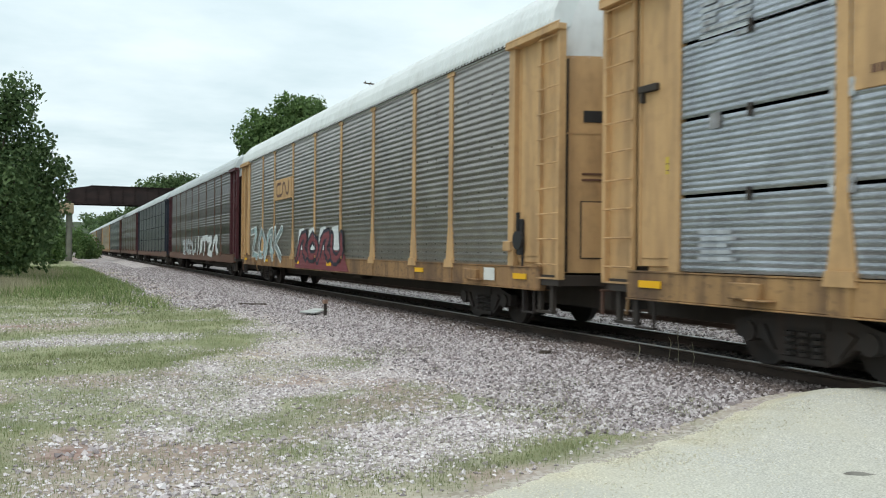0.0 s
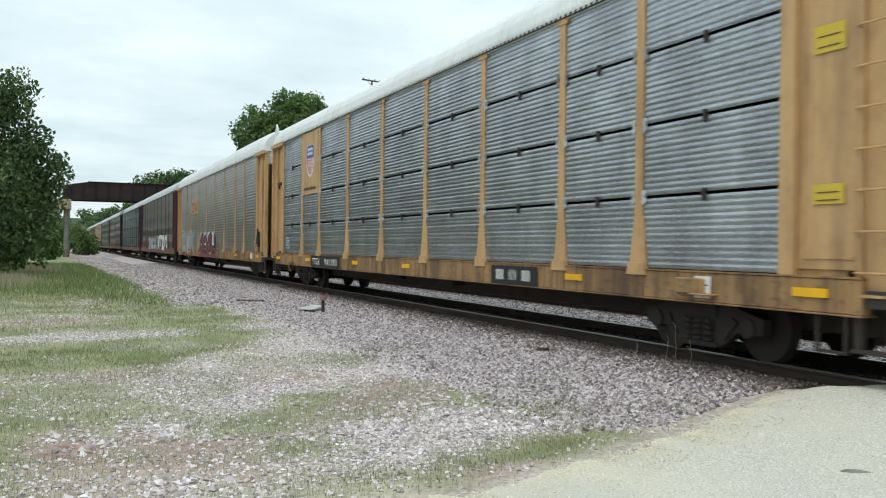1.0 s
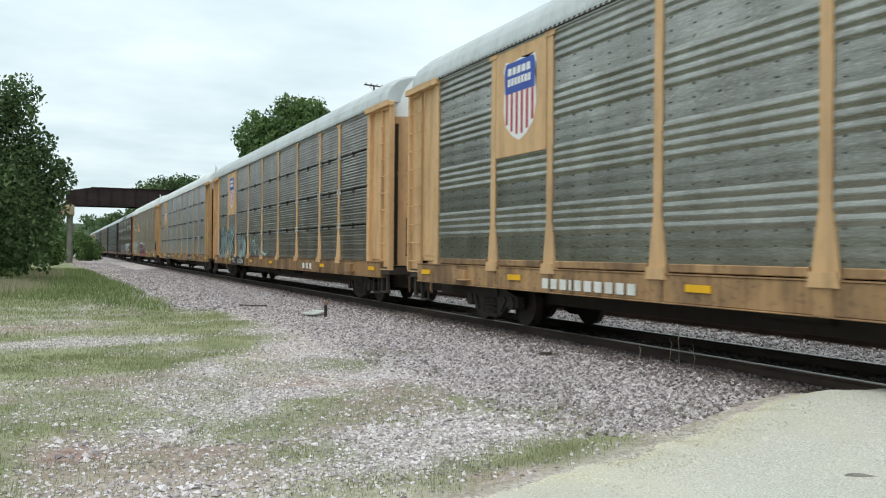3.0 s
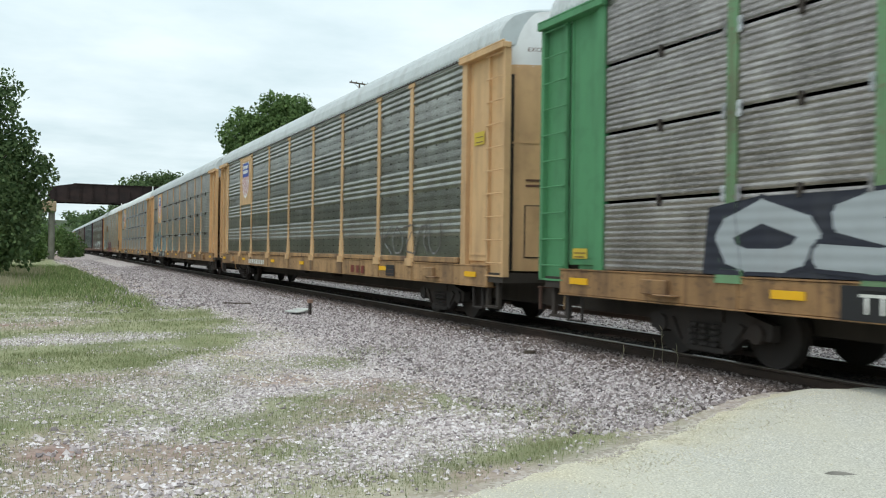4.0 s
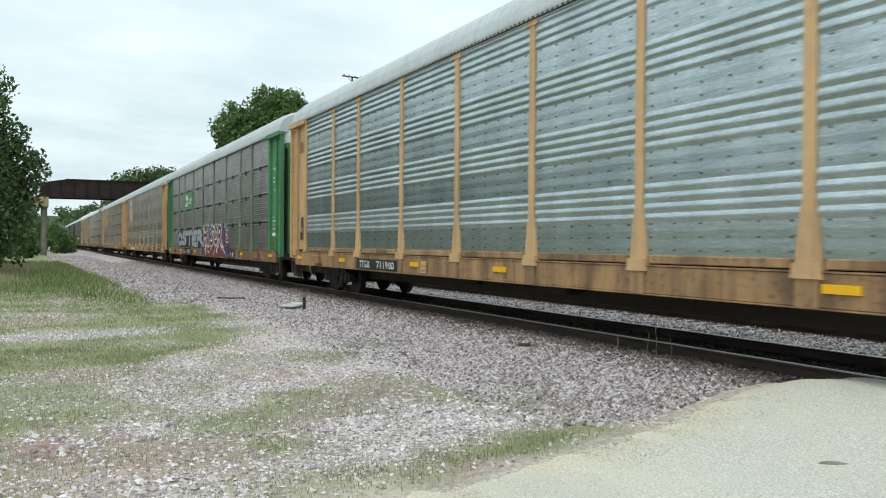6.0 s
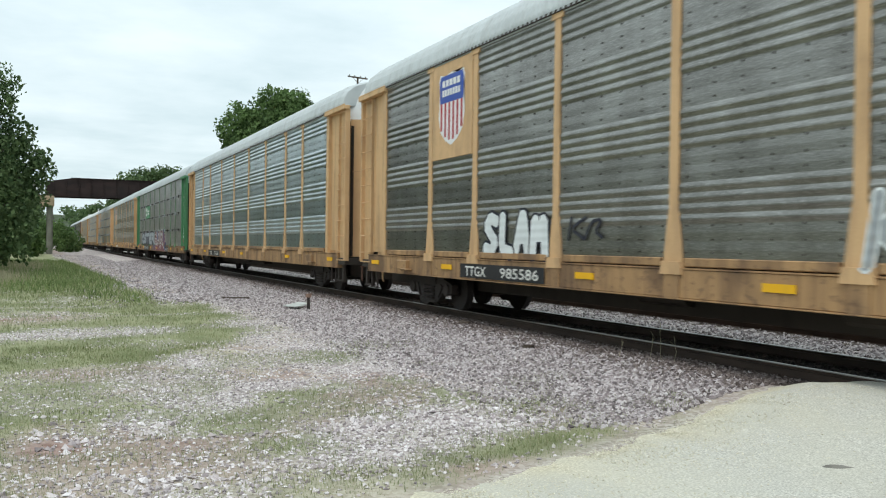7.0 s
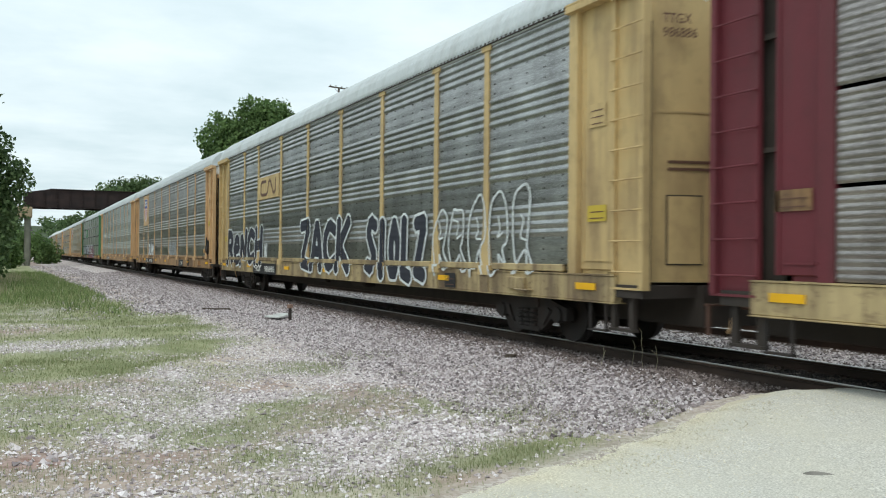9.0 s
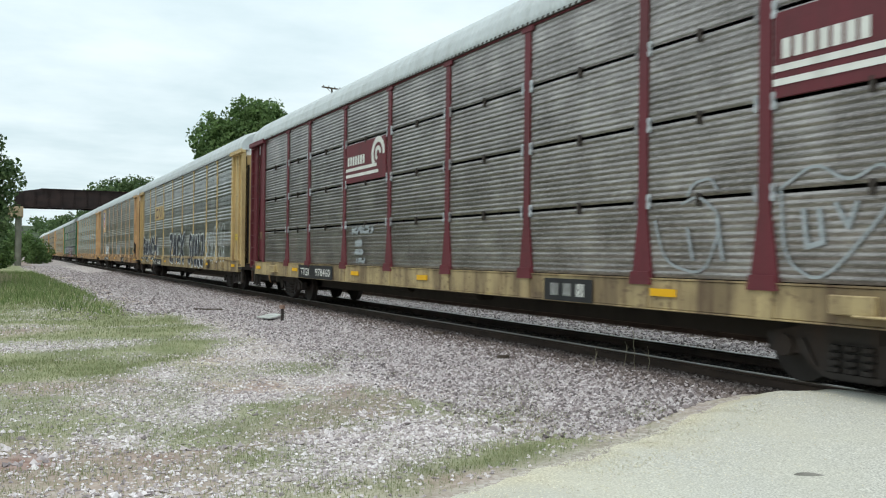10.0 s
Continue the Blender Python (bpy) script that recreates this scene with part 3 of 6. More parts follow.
def post_mesh(z0, z1):
    """A side post, flared to a broad foot, with a small cap."""
    bm = bmesh.new()
    w, f = 0.085, 0.2
    prism(bm, [(-f, z0), (f, z0), (w + 0.02, z0 + 0.72), (w, z0 + 0.78), (w, z1 - 0.1), (w + 0.09, z1 - 0.04), (w + 0.09, z1 + 0.02), (-w - 0.09, z1 + 0.02),
               (-w - 0.09, z1 - 0.04), (-w, z1 - 0.1), (-w, z0 + 0.78), (-w - 0.02, z0 + 0.72)], -1.512, PANEL_X + 0.03)
    prism(bm, [(-0.17, z1 - 0.12), (0.17, z1 - 0.12), (0.17, z1 - 0.02), (-0.17, z1 - 0.02)], -1.526, -1.50)
    prism(bm, [(-f - 0.015, z0 - 0.07), (f + 0.015, z0 - 0.07), (f - 0.02, z0 + 0.1), (-f + 0.02, z0 + 0.1)], -1.556, -1.50)
    return bm


def clip_mesh():
    bm = bmesh.new()
    prism(bm, [(-0.02, -0.10), (0.02, -0.10), (0.036, -0.06), (0.018, 0.0), (0.036, 0.06), (0.02, 0.10), (-0.02, 0.10), (-0.036, 0.06), (-0.018, 0.0), (-0.036, -0.06)], -0.024, 0.012)
    return bm


def roof_mesh():
    prof = [(-1.525, 5.255), (-1.535, 5.30), (-1.49, 5.50), (-1.38, 5.69), (-1.2, 5.85), (-0.9, 5.97), (-0.45, 6.05), (0, 6.07)]
    prof += [(-x, z) for x, z in prof[-2::-1]]
    bm = bmesh.new()
    ys, rows = [], []
    n = 720
    for i in range(n + 1):
        y = -END_Y + 0.25 + (2 * END_Y - 0.5) * i / n
        lift = 0.028 if i % 4 in (1, 2) else 0.0
        drop = 0.16 * max(0.0, abs(y) - 12.7) ** 2
        rows.append([bm.verts.new((x * (1 + 0.019 * (lift > 0)), y, z + (lift if 0 < k < len(prof) - 1 else -1.3 * lift) - drop * (z - 5.2) / 0.87)) for k, (x, z) in enumerate(prof)])
    for a, b in zip(rows, rows[1:]):
        for k in range(len(prof) - 1):
            bm.faces.new((a[k], a[k + 1], b[k + 1], b[k]))
    for r in (rows[0], rows[-1]):
        bm.faces.new(r)
    bmesh.ops.recalc_face_normals(bm, faces=bm.faces)
    return bm


def door_curve(x):
    return END_Y - 0.30 + 0.36 * (1 - (x / 1.36) ** 2)


def curved_patch(x0, x1, z0, z1, lift, thick_y=0.02, n=8):
    """A plate that follows the bowed end door."""
    bm = bmesh.new()
    a, b = [], []
    for i in range(n + 1):
        x = x0 + (x1 - x0) * i / n
        y = door_curve(x) + lift
        a.append((bm.verts.new((x, y, z0)), bm.verts.new((x, y, z1))))
        b.append((bm.verts.new((x, y - thick_y, z0)), bm.verts.new((x, y - thick_y, z1))))
    for i in range(n):
        bm.faces.new((a[i][0], a[i + 1][0], a[i + 1][1], a[i][1]))
        bm.faces.new((b[i + 1][0], b[i][0], b[i][1], b[i + 1][1]))
        bm.faces.new((a[i][1], a[i + 1][1], b[i + 1][1], b[i][1]))
        bm.faces.new((a[i + 1][0], a[i][0], b[i][0], b[i + 1][0]))
    for q in (0, n):
        bm.faces.new((a[q][0], a[q][1], b[q][1], b[q][0]))
    bmesh.ops.recalc_face_normals(bm, faces=bm.faces)
    return bm


def end_door_mesh(z0, z1):
    """A closed radial end door, bowed in plan, at the +y end."""
    return curved_patch(-1.30, 1.30, z0, z1, 0.0, 0.06, 14)


def dome_mesh(low=5.02):
    """The white hood over an end door, curving down from the roof."""
    bm = bmesh.new()
    rows = []
    for j in range(5):
        u = j / 4
        row = []
        for i in range(13):
            x = -1.36 + 2.72 * i / 12
            bow = 1 - (x / 1.36) ** 2
            y = END_Y - 0.36 + 0.36 * bow * (0.45 + 0.55 * (1 - u ** 2)) + 0.06 * (1 - u)
            z = low + u * (5.30 - low + 0.70 * bow ** 0.42)
            row.append(bm.verts.new((x, y, z)))
        rows.append(row)
    for a, b in zip(rows, rows[1:]):
        for i in range(12):
            bm.faces.new((a[i], a[i + 1], b[i + 1], b[i]))
    bmesh.ops.solidify(bm, geom=bm.faces[:], thickness=0.03)
    bmesh.ops.recalc_face_normals(bm, faces=bm.faces)
    return bm


def ladder_mesh():
    """Corner ladder on the near side at the +y end: two stiles on a backing and nine rungs."""
    bm = bmesh.new()
    y0, y1, z0, z1 = 12.85, 13.58, 0.98, 5.12
    box(bm, -1.50, -1.43, y0, y0 + 0.07, z0, z1)
    box(bm, -1.53, -1.40, y1 - 0.09, y1, z0, z1)
    box(bm, -1.44, -1.425, y0 + 0.05, y1 - 0.06, z0, z1)
    for i in range(10):
        z = z0 + 0.22 + i * 0.43
        disc(bm, (-1.525, (y0 + y1) / 2, z), (0, 1, 0), 0.013, y1 - y0 - 0.02, 6)
        for y in (y0 + 0.03, y1 - 0.04):
            box(bm, -1.53, -1.44, y - 0.012, y + 0.012, z - 0.012, z + 0.012)
    box(bm, -1.52, -1.40, y0, y1, z0 - 0.03, z0)
    return bm


def end_sheet_mesh(front, wide=False):
    """Flat door pocket between the last post and the ladder, at the +y end of the near side; open beside the ladder at a car's front."""
    y1 = (12.64 if wide else 12.79) if front else 12.87
    bm = boxes((-1.43, -1.36, 12.03, y1, 1.22, 5.16), bevel=0.008)
    box(bm, -1.40, -1.36, 12.03, y1 - 0.2, 1.08, 1.22)
    box(bm, -1.445, -1.43, 12.10, y1 - 0.08, 1.34, 1.37)
    box(bm, -1.45, -1.43, y1 - 0.05, y1, 1.22, 5.14)
    if not front:
        box(bm, -1.445, -1.43, 12.10, 12.13, 1.3, 5.1)
    return bm


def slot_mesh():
    """Dark sheets that stand in for the shade inside the car, seen through the open slots at an end."""
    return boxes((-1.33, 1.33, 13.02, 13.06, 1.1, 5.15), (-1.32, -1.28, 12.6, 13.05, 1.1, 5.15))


def end_frame_mesh():
    bm = boxes((-1.525, -1.40, 11.82, 12.03, 1.136, 5.2), bevel=0.01)
    return bm


def sill_mesh():
    bm = bmesh.new()
    L = 12.95
    box(bm, -HALF_W, -1.36, -L, L, SILL_LO, FLOOR, bevel=0.012)
    box(bm, -HALF_W - 0.02, -1.30, -L, L, SILL_LO - 0.018, SILL_LO, bevel=0.004)
    box(bm, -HALF_W - 0.012, -1.40, -L, L, FLOOR, FLOOR + 0.02)
    return bm


def frame_mesh():
    """Floor, middle beam and cross beams under it."""
    bm = boxes((-1.36, 1.36, -13.3, 13.3, 1.02, 1.10), (-0.55, 0.55, -13.7, 13.7, 0.44, 1.02))
    for i in range(-4, 5):
        if abs(i) != 4:
            box(bm, -1.36, 1.36, i * 2.1 - 0.08, i * 2.1 + 0.08, 0.72, 1.02)
    for s in (-1, 1):
        box(bm, -1.5, 1.5, s * 13.2 - 0.35, s * 13.2 + 0.22, 0.84, 1.02)
        box(bm, -1.45, -1.38, s * 13.25 - 0.05, s * 13.25 + 0.05, 0.38, 0.86)
        box(bm, -1.45, -1.38, s * 12.85 - 0.05, s * 12.85 + 0.05, 0.38, 0.86)
        box(bm, -1.48, -1.36, s * 13.05 - 0.26, s * 13.05 + 0.26, 0.36, 0.40)
        box(bm, 1.38, 1.45, s * 13.25 - 0.05, s * 13.25 + 0.05, 0.38, 0.86)
    box(bm, -0.9, -0.5, -1.6, -0.7, 0.56, 0.82, bevel=0.05)
    disc(bm, (-0.6, 2.6, 0.72), (0, 1, 0), 0.16, 1.1, 14)
    disc(bm, (-0.95, 0.0, 0.70), (0, 1, 0), 0.02, 16.0, 6)
    return bm


def wheel_mesh():
    bm = bmesh.new()
    disc(bm, (0, 0, 0), (1, 0, 0), 0.42, 0.11, 28)
    disc(bm, (0.075, 0, 0), (1, 0, 0), 0.445, 0.03, 28)
    disc(bm, (-0.06, 0, 0), (1, 0, 0), 0.12, 0.1, 12)
    return bm


def side_frame_mesh():
    """Cast truck side frame with its spring window and axle-box ends."""
    bm = bmesh.new()
    prism(bm, [(-1.12, 0.36), (-0.68, 0.36), (-0.48, 0.2), (-0.3, 0.12), (0.3, 0.12), (0.48, 0.2), (0.68, 0.36), (1.12, 0.36), (1.14, 0.56), (0.75, 0.66), (0.42, 0.80),
               (-0.42, 0.80), (-0.75, 0.66), (-1.14, 0.56)], -1.10, -0.96)
    for s in (-1, 1):
        disc(bm, (-1.07, s * 0.89, 0.44), (1, 0, 0), 0.13, 0.14, 12)
        prism(bm, [(s * 0.72, 0.5), (s * 0.5, 0.25), (s * 0.44, 0.25), (s * 0.62, 0.55)], -1.14, -1.08)
    for y in (-0.2, 0.0, 0.2):
        for k in range(4):
            disc(bm, (-1.12, y, 0.24 + 0.08 * k), (0, 0, 1), 0.075, 0.045, 8)
    box(bm, -1.13, -1.05, -0.36, 0.36, 0.14, 0.2)
    box(bm, -1.13, -1.05, -0.34, 0.34, 0.54, 0.7)
    return bm


def bolster_mesh():
    bm = boxes((-1.05, 1.05, -0.22, 0.22, 0.42, 0.66), bevel=0.03)
    for s in (-1, 1):
        disc(bm, (0, s * 0.89, 0.42), (1, 0, 0), 0.085, 1.9, 12)
        box(bm, -0.9, 0.9, s * 0.36 - 0.06, s * 0.36 + 0.06, 0.30, 0.40)
    return bm


def coupler_mesh():
    """Coupler with draft gear, its uncoupling rod and the air hose, at the +y end."""
    bm = boxes((-0.13, 0.13, 13.5, 14.1, 0.74, 0.98), (-0.20, 0.20, 14.0, 14.22, 0.70, 1.02), bevel=0.03)
    disc(bm, (-0.8, 13.72, 0.82), (1, 0, 0), 0.016, 1.3, 6)
    box(bm, -1.42, -1.38, 13.70, 13.74, 0.45, 0.84)
    return bm


def hose_mesh():
    bm = bmesh.new()
    pts = [(-0.75, 13.70, 0.95), (-0.75, 13.84, 0.86), (-0.72, 13.98, 0.66), (-0.68, 14.06, 0.48), (-0.62, 14.16, 0.42)]
    for a, b in zip(pts, pts[1:]):
        a, b = Vector(a), Vector(b)
        disc(bm, (a + b) / 2, b - a, 0.028, (b - a).length * 1.05, 8)
    return bm


def text_mesh(key, text, height, width):
    """Letters as a thin plate of paint, facing -x, fitted to a width and height."""
    if key in SHARED:
        return SHARED[key]
    cu = bpy.data.curves.new("letters", "FONT")
    cu.body, cu.extrude, cu.resolution_u, cu.offset = text, 0.0, 2, 0.012
    cu.align_x, cu.align_y = "CENTER", "CENTER"
    ob = bpy.data.objects.new("letters", cu)
    scene.collection.objects.link(ob)
    bpy.context.view_layer.update()
    me = bpy.data.meshes.new_from_object(ob.evaluated_get(bpy.context.evaluated_depsgraph_get()))
    bpy.data.objects.remove(ob)
    co = np.array([v.co for v in me.vertices])
    mid, size = (co.max(0) + co.min(0)) / 2, co.max(0) - co.min(0)
    for v in me.vertices:
        x, y = (v.co.x - mid[0]) / size[0] * width, (v.co.y - mid[1]) / size[1] * height
        v.co = (0, -x, y)      # seen from -x, the car's front (+y) lies to the viewer's left
    me.materials.clear()
    me.materials.append(None)
    SHARED[key] = me
    return me


def surface_x(y, z):
    """How far out the car's side lies at a place, to lay paint on it."""
    if FLOOR - 0.07 <= z <= FLOOR + 0.1 and any(abs(y - e) < 0.215 for e in EDGES[1:-1]):
        return -1.562
    if z < FLOOR + 0.02:
        return -HALF_W - 0.026
    for e in EDGES:
        half = 0.085 + max(0.0, 0.115 * (1 - (z - FLOOR) / 0.75))
        if abs(y - e) < half:
            return -1.517
    if abs(y) > 12.03:
        return -1.45
    return PANEL_X - 0.024


def painted(name, strokes, mat, parent, label="", lift=0.0):
    """Paint on a car's side: polygons of (y, z), cut where the side steps and laid on each step."""
    bm = bmesh.new()
    for k, poly in enumerate(strokes):
        vs = [bm.verts.new((0.00005 * k, y, z)) for y, z in poly]
        try:
            bm.faces.new(vs)
        except ValueError:
            pass
    bmesh.ops.triangulate(bm, faces=bm.faces[:])
    ys = [v.co.y for v in bm.verts]
    cuts = [((0, 0, FLOOR + d), (0, 0, 1)) for d in (-0.07, 0.02, 0.1)]
    for e in EDGES:
        if min(ys) < e + 0.2 and max(ys) > e - 0.2:
            for s in (-1, 1):
                cuts.append(((0, e + s * 0.085, 0), (0, 1, 0)))
                cuts.append(((0, e + s * 0.215, 0), (0, 1, 0)))
                cuts.append(((0, e + s * 0.2, FLOOR), Vector((0, 0.75, s * 0.115))))
    for co, no in cuts:
        bmesh.ops.bisect_plane(bm, geom=bm.verts[:] + bm.edges[:] + bm.faces[:], plane_co=co, plane_no=no)
    bmesh.ops.split_edges(bm, edges=bm.edges[:])
    for f in bm.faces:
        c = f.calc_center_median()
        x = surface_x(c.y, c.z) - lift
        for v in f.verts:
            v.co.x = x - v.co.x
        f.normal_update()
        if f.normal.x > 0:
            f.normal_flip()
    return part(name, bm, mat, parent, label)


def thick(path, w, round_ends=False):
    """The outline pieces of a broad brush line along (y, z) points."""
    out = []
    for (y0, z0), (y1, z1) in zip(path, path[1:]):
        d = math.hypot(y1 - y0, z1 - z0) or 1e-6
        ny, nz = -(z1 - z0) / d * w / 2, (y1 - y0) / d * w / 2
        ey, ez = (y1 - y0) / d * w * 0.25, (z1 - z0) / d * w * 0.25
        out.append([(y0 - ey + ny, z0 - ez + nz), (y1 + ey + ny, z1 + ez + nz), (y1 + ey - ny, z1 + ez - nz), (y0 - ey - ny, z0 - ez - nz)])
    for y, z in path if round_ends else path[1:-1]:
        out.append([(y + w * 0.5 * math.cos(a), z + w * 0.5 * math.sin(a)) for a in np.linspace(0, 6.283, 11)[:-1]])
    return out


# strokes of letters in a unit square, x to the right as one reads
GLYPH = {
    "R": [[(0, 0), (0, 1), (0.6, 0.95), (0.7, 0.7), (0.5, 0.5), (0.05, 0.48)], [(0.35, 0.48), (0.85, 0)]],
    "E": [[(0.85, 1), (0.1, 0.95), (0, 0.5), (0.1, 0.05), (0.85, 0)], [(0.05, 0.5), (0.7, 0.52)]],
    "N": [[(0, 0), (0.08, 1), (0.7, 0.05), (0.8, 1)]],
    "C": [[(0.85, 0.85), (0.4, 1), (0.05, 0.7), (0.05, 0.3), (0.4, 0), (0.85, 0.15)]],
    "H": [[(0, 0), (0.08, 1)], [(0.75, 0), (0.83, 1)], [(0.04, 0.5), (0.8, 0.55)]],
    "S": [[(0.85, 0.9), (0.35, 1), (0.05, 0.75), (0.4, 0.52), (0.8, 0.3), (0.5, 0.02), (0, 0.1)]],
    "L": [[(0.15, 1), (0.1, 0.08), (0.8, 0)]],
    "A": [[(0, 0), (0.35, 1), (0.5, 1), (0.85, 0)], [(0.2, 0.38), (0.7, 0.38)]],
    "M": [[(0, 0), (0.1, 1), (0.42, 0.35), (0.75, 1), (0.85, 0)]],
    "Z": [[(0.05, 0.95), (0.8, 1.0), (0.1, 0.08), (0.85, 0.0)]],
    "K": [[(0, 0), (0.1, 1)], [(0.8, 1), (0.12, 0.48), (0.85, 0)]],
    "e": [[(0.1, 0.42), (0.75, 0.5), (0.6, 0.85), (0.25, 0.8), (0.05, 0.4), (0.25, 0.02), (0.8, 0.1)]],
    "I": [[(0.4, 0), (0.45, 1)]],
    "O": [[(0.4, 1), (0.05, 0.6), (0.2, 0.05), (0.7, 0.05), (0.85, 0.6), (0.4, 1)]],
    "T": [[(0.0, 0.95), (0.85, 1)], [(0.42, 1), (0.45, 0)]],
    "1": [[(0.0, 0.9), (0.8, 1.0), (0.1, 0.1), (0.85, 0.0)]],
    "2": [[(0, 0), (0.1, 1)], [(0.8, 1), (0.1, 0.5), (0.85, 0)]],
    "3": [[(0.1, 0), (0.1, 1)], [(0.5, 0.05), (0.6, 0.95), (0.85, 0.5), (0.55, 0.05)]],
    "4": [[(0.4, 1), (0.05, 0.6), (0.2, 0.1), (0.7, 0.1), (0.85, 0.6), (0.4, 1)]],
    "5": [[(0.0, 0.95), (0.85, 1)], [(0.42, 1), (0.45, 0)]],
    "6": [[(0.1, 1), (0.05, 0.3), (0.4, 0), (0.8, 0.3), (0.75, 1)]],
    "7": [[(0, 0), (0.3, 0.9), (0.8, 1), (0.5, 0.4), (0.85, 0.1)]],
}


def rounded(path):
    """Cut the corners of a line, as a spray can does."""
    out = [path[0]]
    for (u0, v0), (u1, v1) in zip(path, path[1:]):
        out += [(0.8 * u0 + 0.2 * u1, 0.8 * v0 + 0.2 * v1), (0.2 * u0 + 0.8 * u1, 0.2 * v0 + 0.8 * v1)]
    return out + [path[-1]]


def tag_strokes(glyphs, y_left, y_right, z0, z1, width, seed=1, core=0.2):
    """Rows of letter strokes over a stretch of the side, read from the car's front to its rear."""
    r = random.Random(seed)
    n = len(glyphs)
    step = (y_right - y_left) / n
    out = []
    way = -1 if step < 0 else 1
    for i, g in enumerate(glyphs):
        dz, sc, lean = r.uniform(-0.05, 0.05), r.uniform(0.94, 1.05), r.uniform(-0.04, 0.10)
        for path in GLYPH[g]:
            pts = []
            for u, v in rounded(path):
                yy = y_left + step * i + way * (0.5 * core + (1.08 * abs(step) - core) * (u / 0.85 + lean * (v - 0.5)))
                zz = z0 + width * 0.5 + (z1 - z0 - width) * (v * sc + dz)
                pts.append((yy, zz))
            out += thick(pts, width, True)
    return out


def graffiti(car, glyphs, yl, yr, z0, z1, fill, edge, width=0.26, rim=0.09, seed=1, label=""):
    """A painted tag, letter by letter: an outline and its fill."""
    step = (yr - yl) / len(glyphs)
    for i, g in enumerate(glyphs):
        a, b = yl + i * step, yl + (i + 1) * step
        up = 0.005 * (i % 2)
        painted("graffiti_letter", tag_strokes(g, a, b, z0 - rim, z1 + rim, width + 2 * rim, seed + 31 * i, width), edge, car, label, up)
        if fill is not edge:
            painted("graffiti_fill", tag_strokes(g, a, b, z0, z1, width, seed + 31 * i, width), fill, car, "", up + 0.003)


def bars(yl, yr, zc, h, widths, gap=0.35):
    """Plain bars in a row, standing for letters."""
    total = sum(widths) + gap * (len(widths) - 1)
    k, out, y = (yr - yl) / total, [], yl
    for w in widths:
        out.append([(y, zc - h / 2), (y + k * w, zc - h / 2), (y + k * w, zc + h / 2), (y, zc + h / 2)])
        y += k * (w + gap)
    return out


def rect(y0, y1, z0, z1):
    return [(y0, z0), (y1, z0), (y1, z1), (y0, z1)]


def lettering(car, text, y, z, height, width, mat=None, label=""):
    ob = new("lettering", text_mesh((text, height, width), text, height, width))
    ob.parent = car
    ob.location = (surface_x(y, z) - 0.008, y, z)
    ob.material_slots[0].link = "OBJECT"
    ob.material_slots[0].material = mat or LETTER
    return tagged(ob, label or "white painted reporting mark")


def end_letters(car, text, x, z, height, width, mat):
    """Letters on the rear end of a car."""
    ob = new("lettering", text_mesh((text, height, width), text, height, width))
    ob.parent = car
    ob.matrix_basis = pose(x, -door_curve(x) - 0.03 - 0.5 * width * 0.35, z, 0, 0, 90 - 18)
    ob.material_slots[0].link = "OBJECT"
    ob.material_slots[0].material = mat
    return tagged(ob, "stencilled dark lettering" if mat is BROWN else "")


def number_board(car, mark, number, y0=7.45, y1=4.75, z=0.93, tall=0.36):
    """Reporting mark and number on the side sill."""
    painted("number_board", [rect(y0 + 0.15, y1 - 0.12, z - 0.49 * tall, z + 0.51 * tall)], BLACK, car, "black stencil board")
    span = y0 - y1
    lettering(car, mark, y0 - 0.18 * span, z, min(0.21, 0.7 * tall), 0.30 * span)
    lettering(car, number, y1 + 0.25 * span, z, min(0.21, 0.7 * tall), 0.46 * span)


def owner_mark(car, mat, y0=-4.95, y1=-6.2, z=0.92, board=None):
    """The owner's mark, as three plain blocks."""
    if board:
        painted("mark_board", [rect(y0 + 0.12, y1 - 0.12, z - 0.17, z + 0.17)], board, car)
    w = (y1 - y0) / 3
    for i in range(3):
        a = y0 + i * w
        painted("mark_block", [rect(a + 0.14 * w, a + 0.76 * w, z - 0.09, z + 0.10)], mat, car)


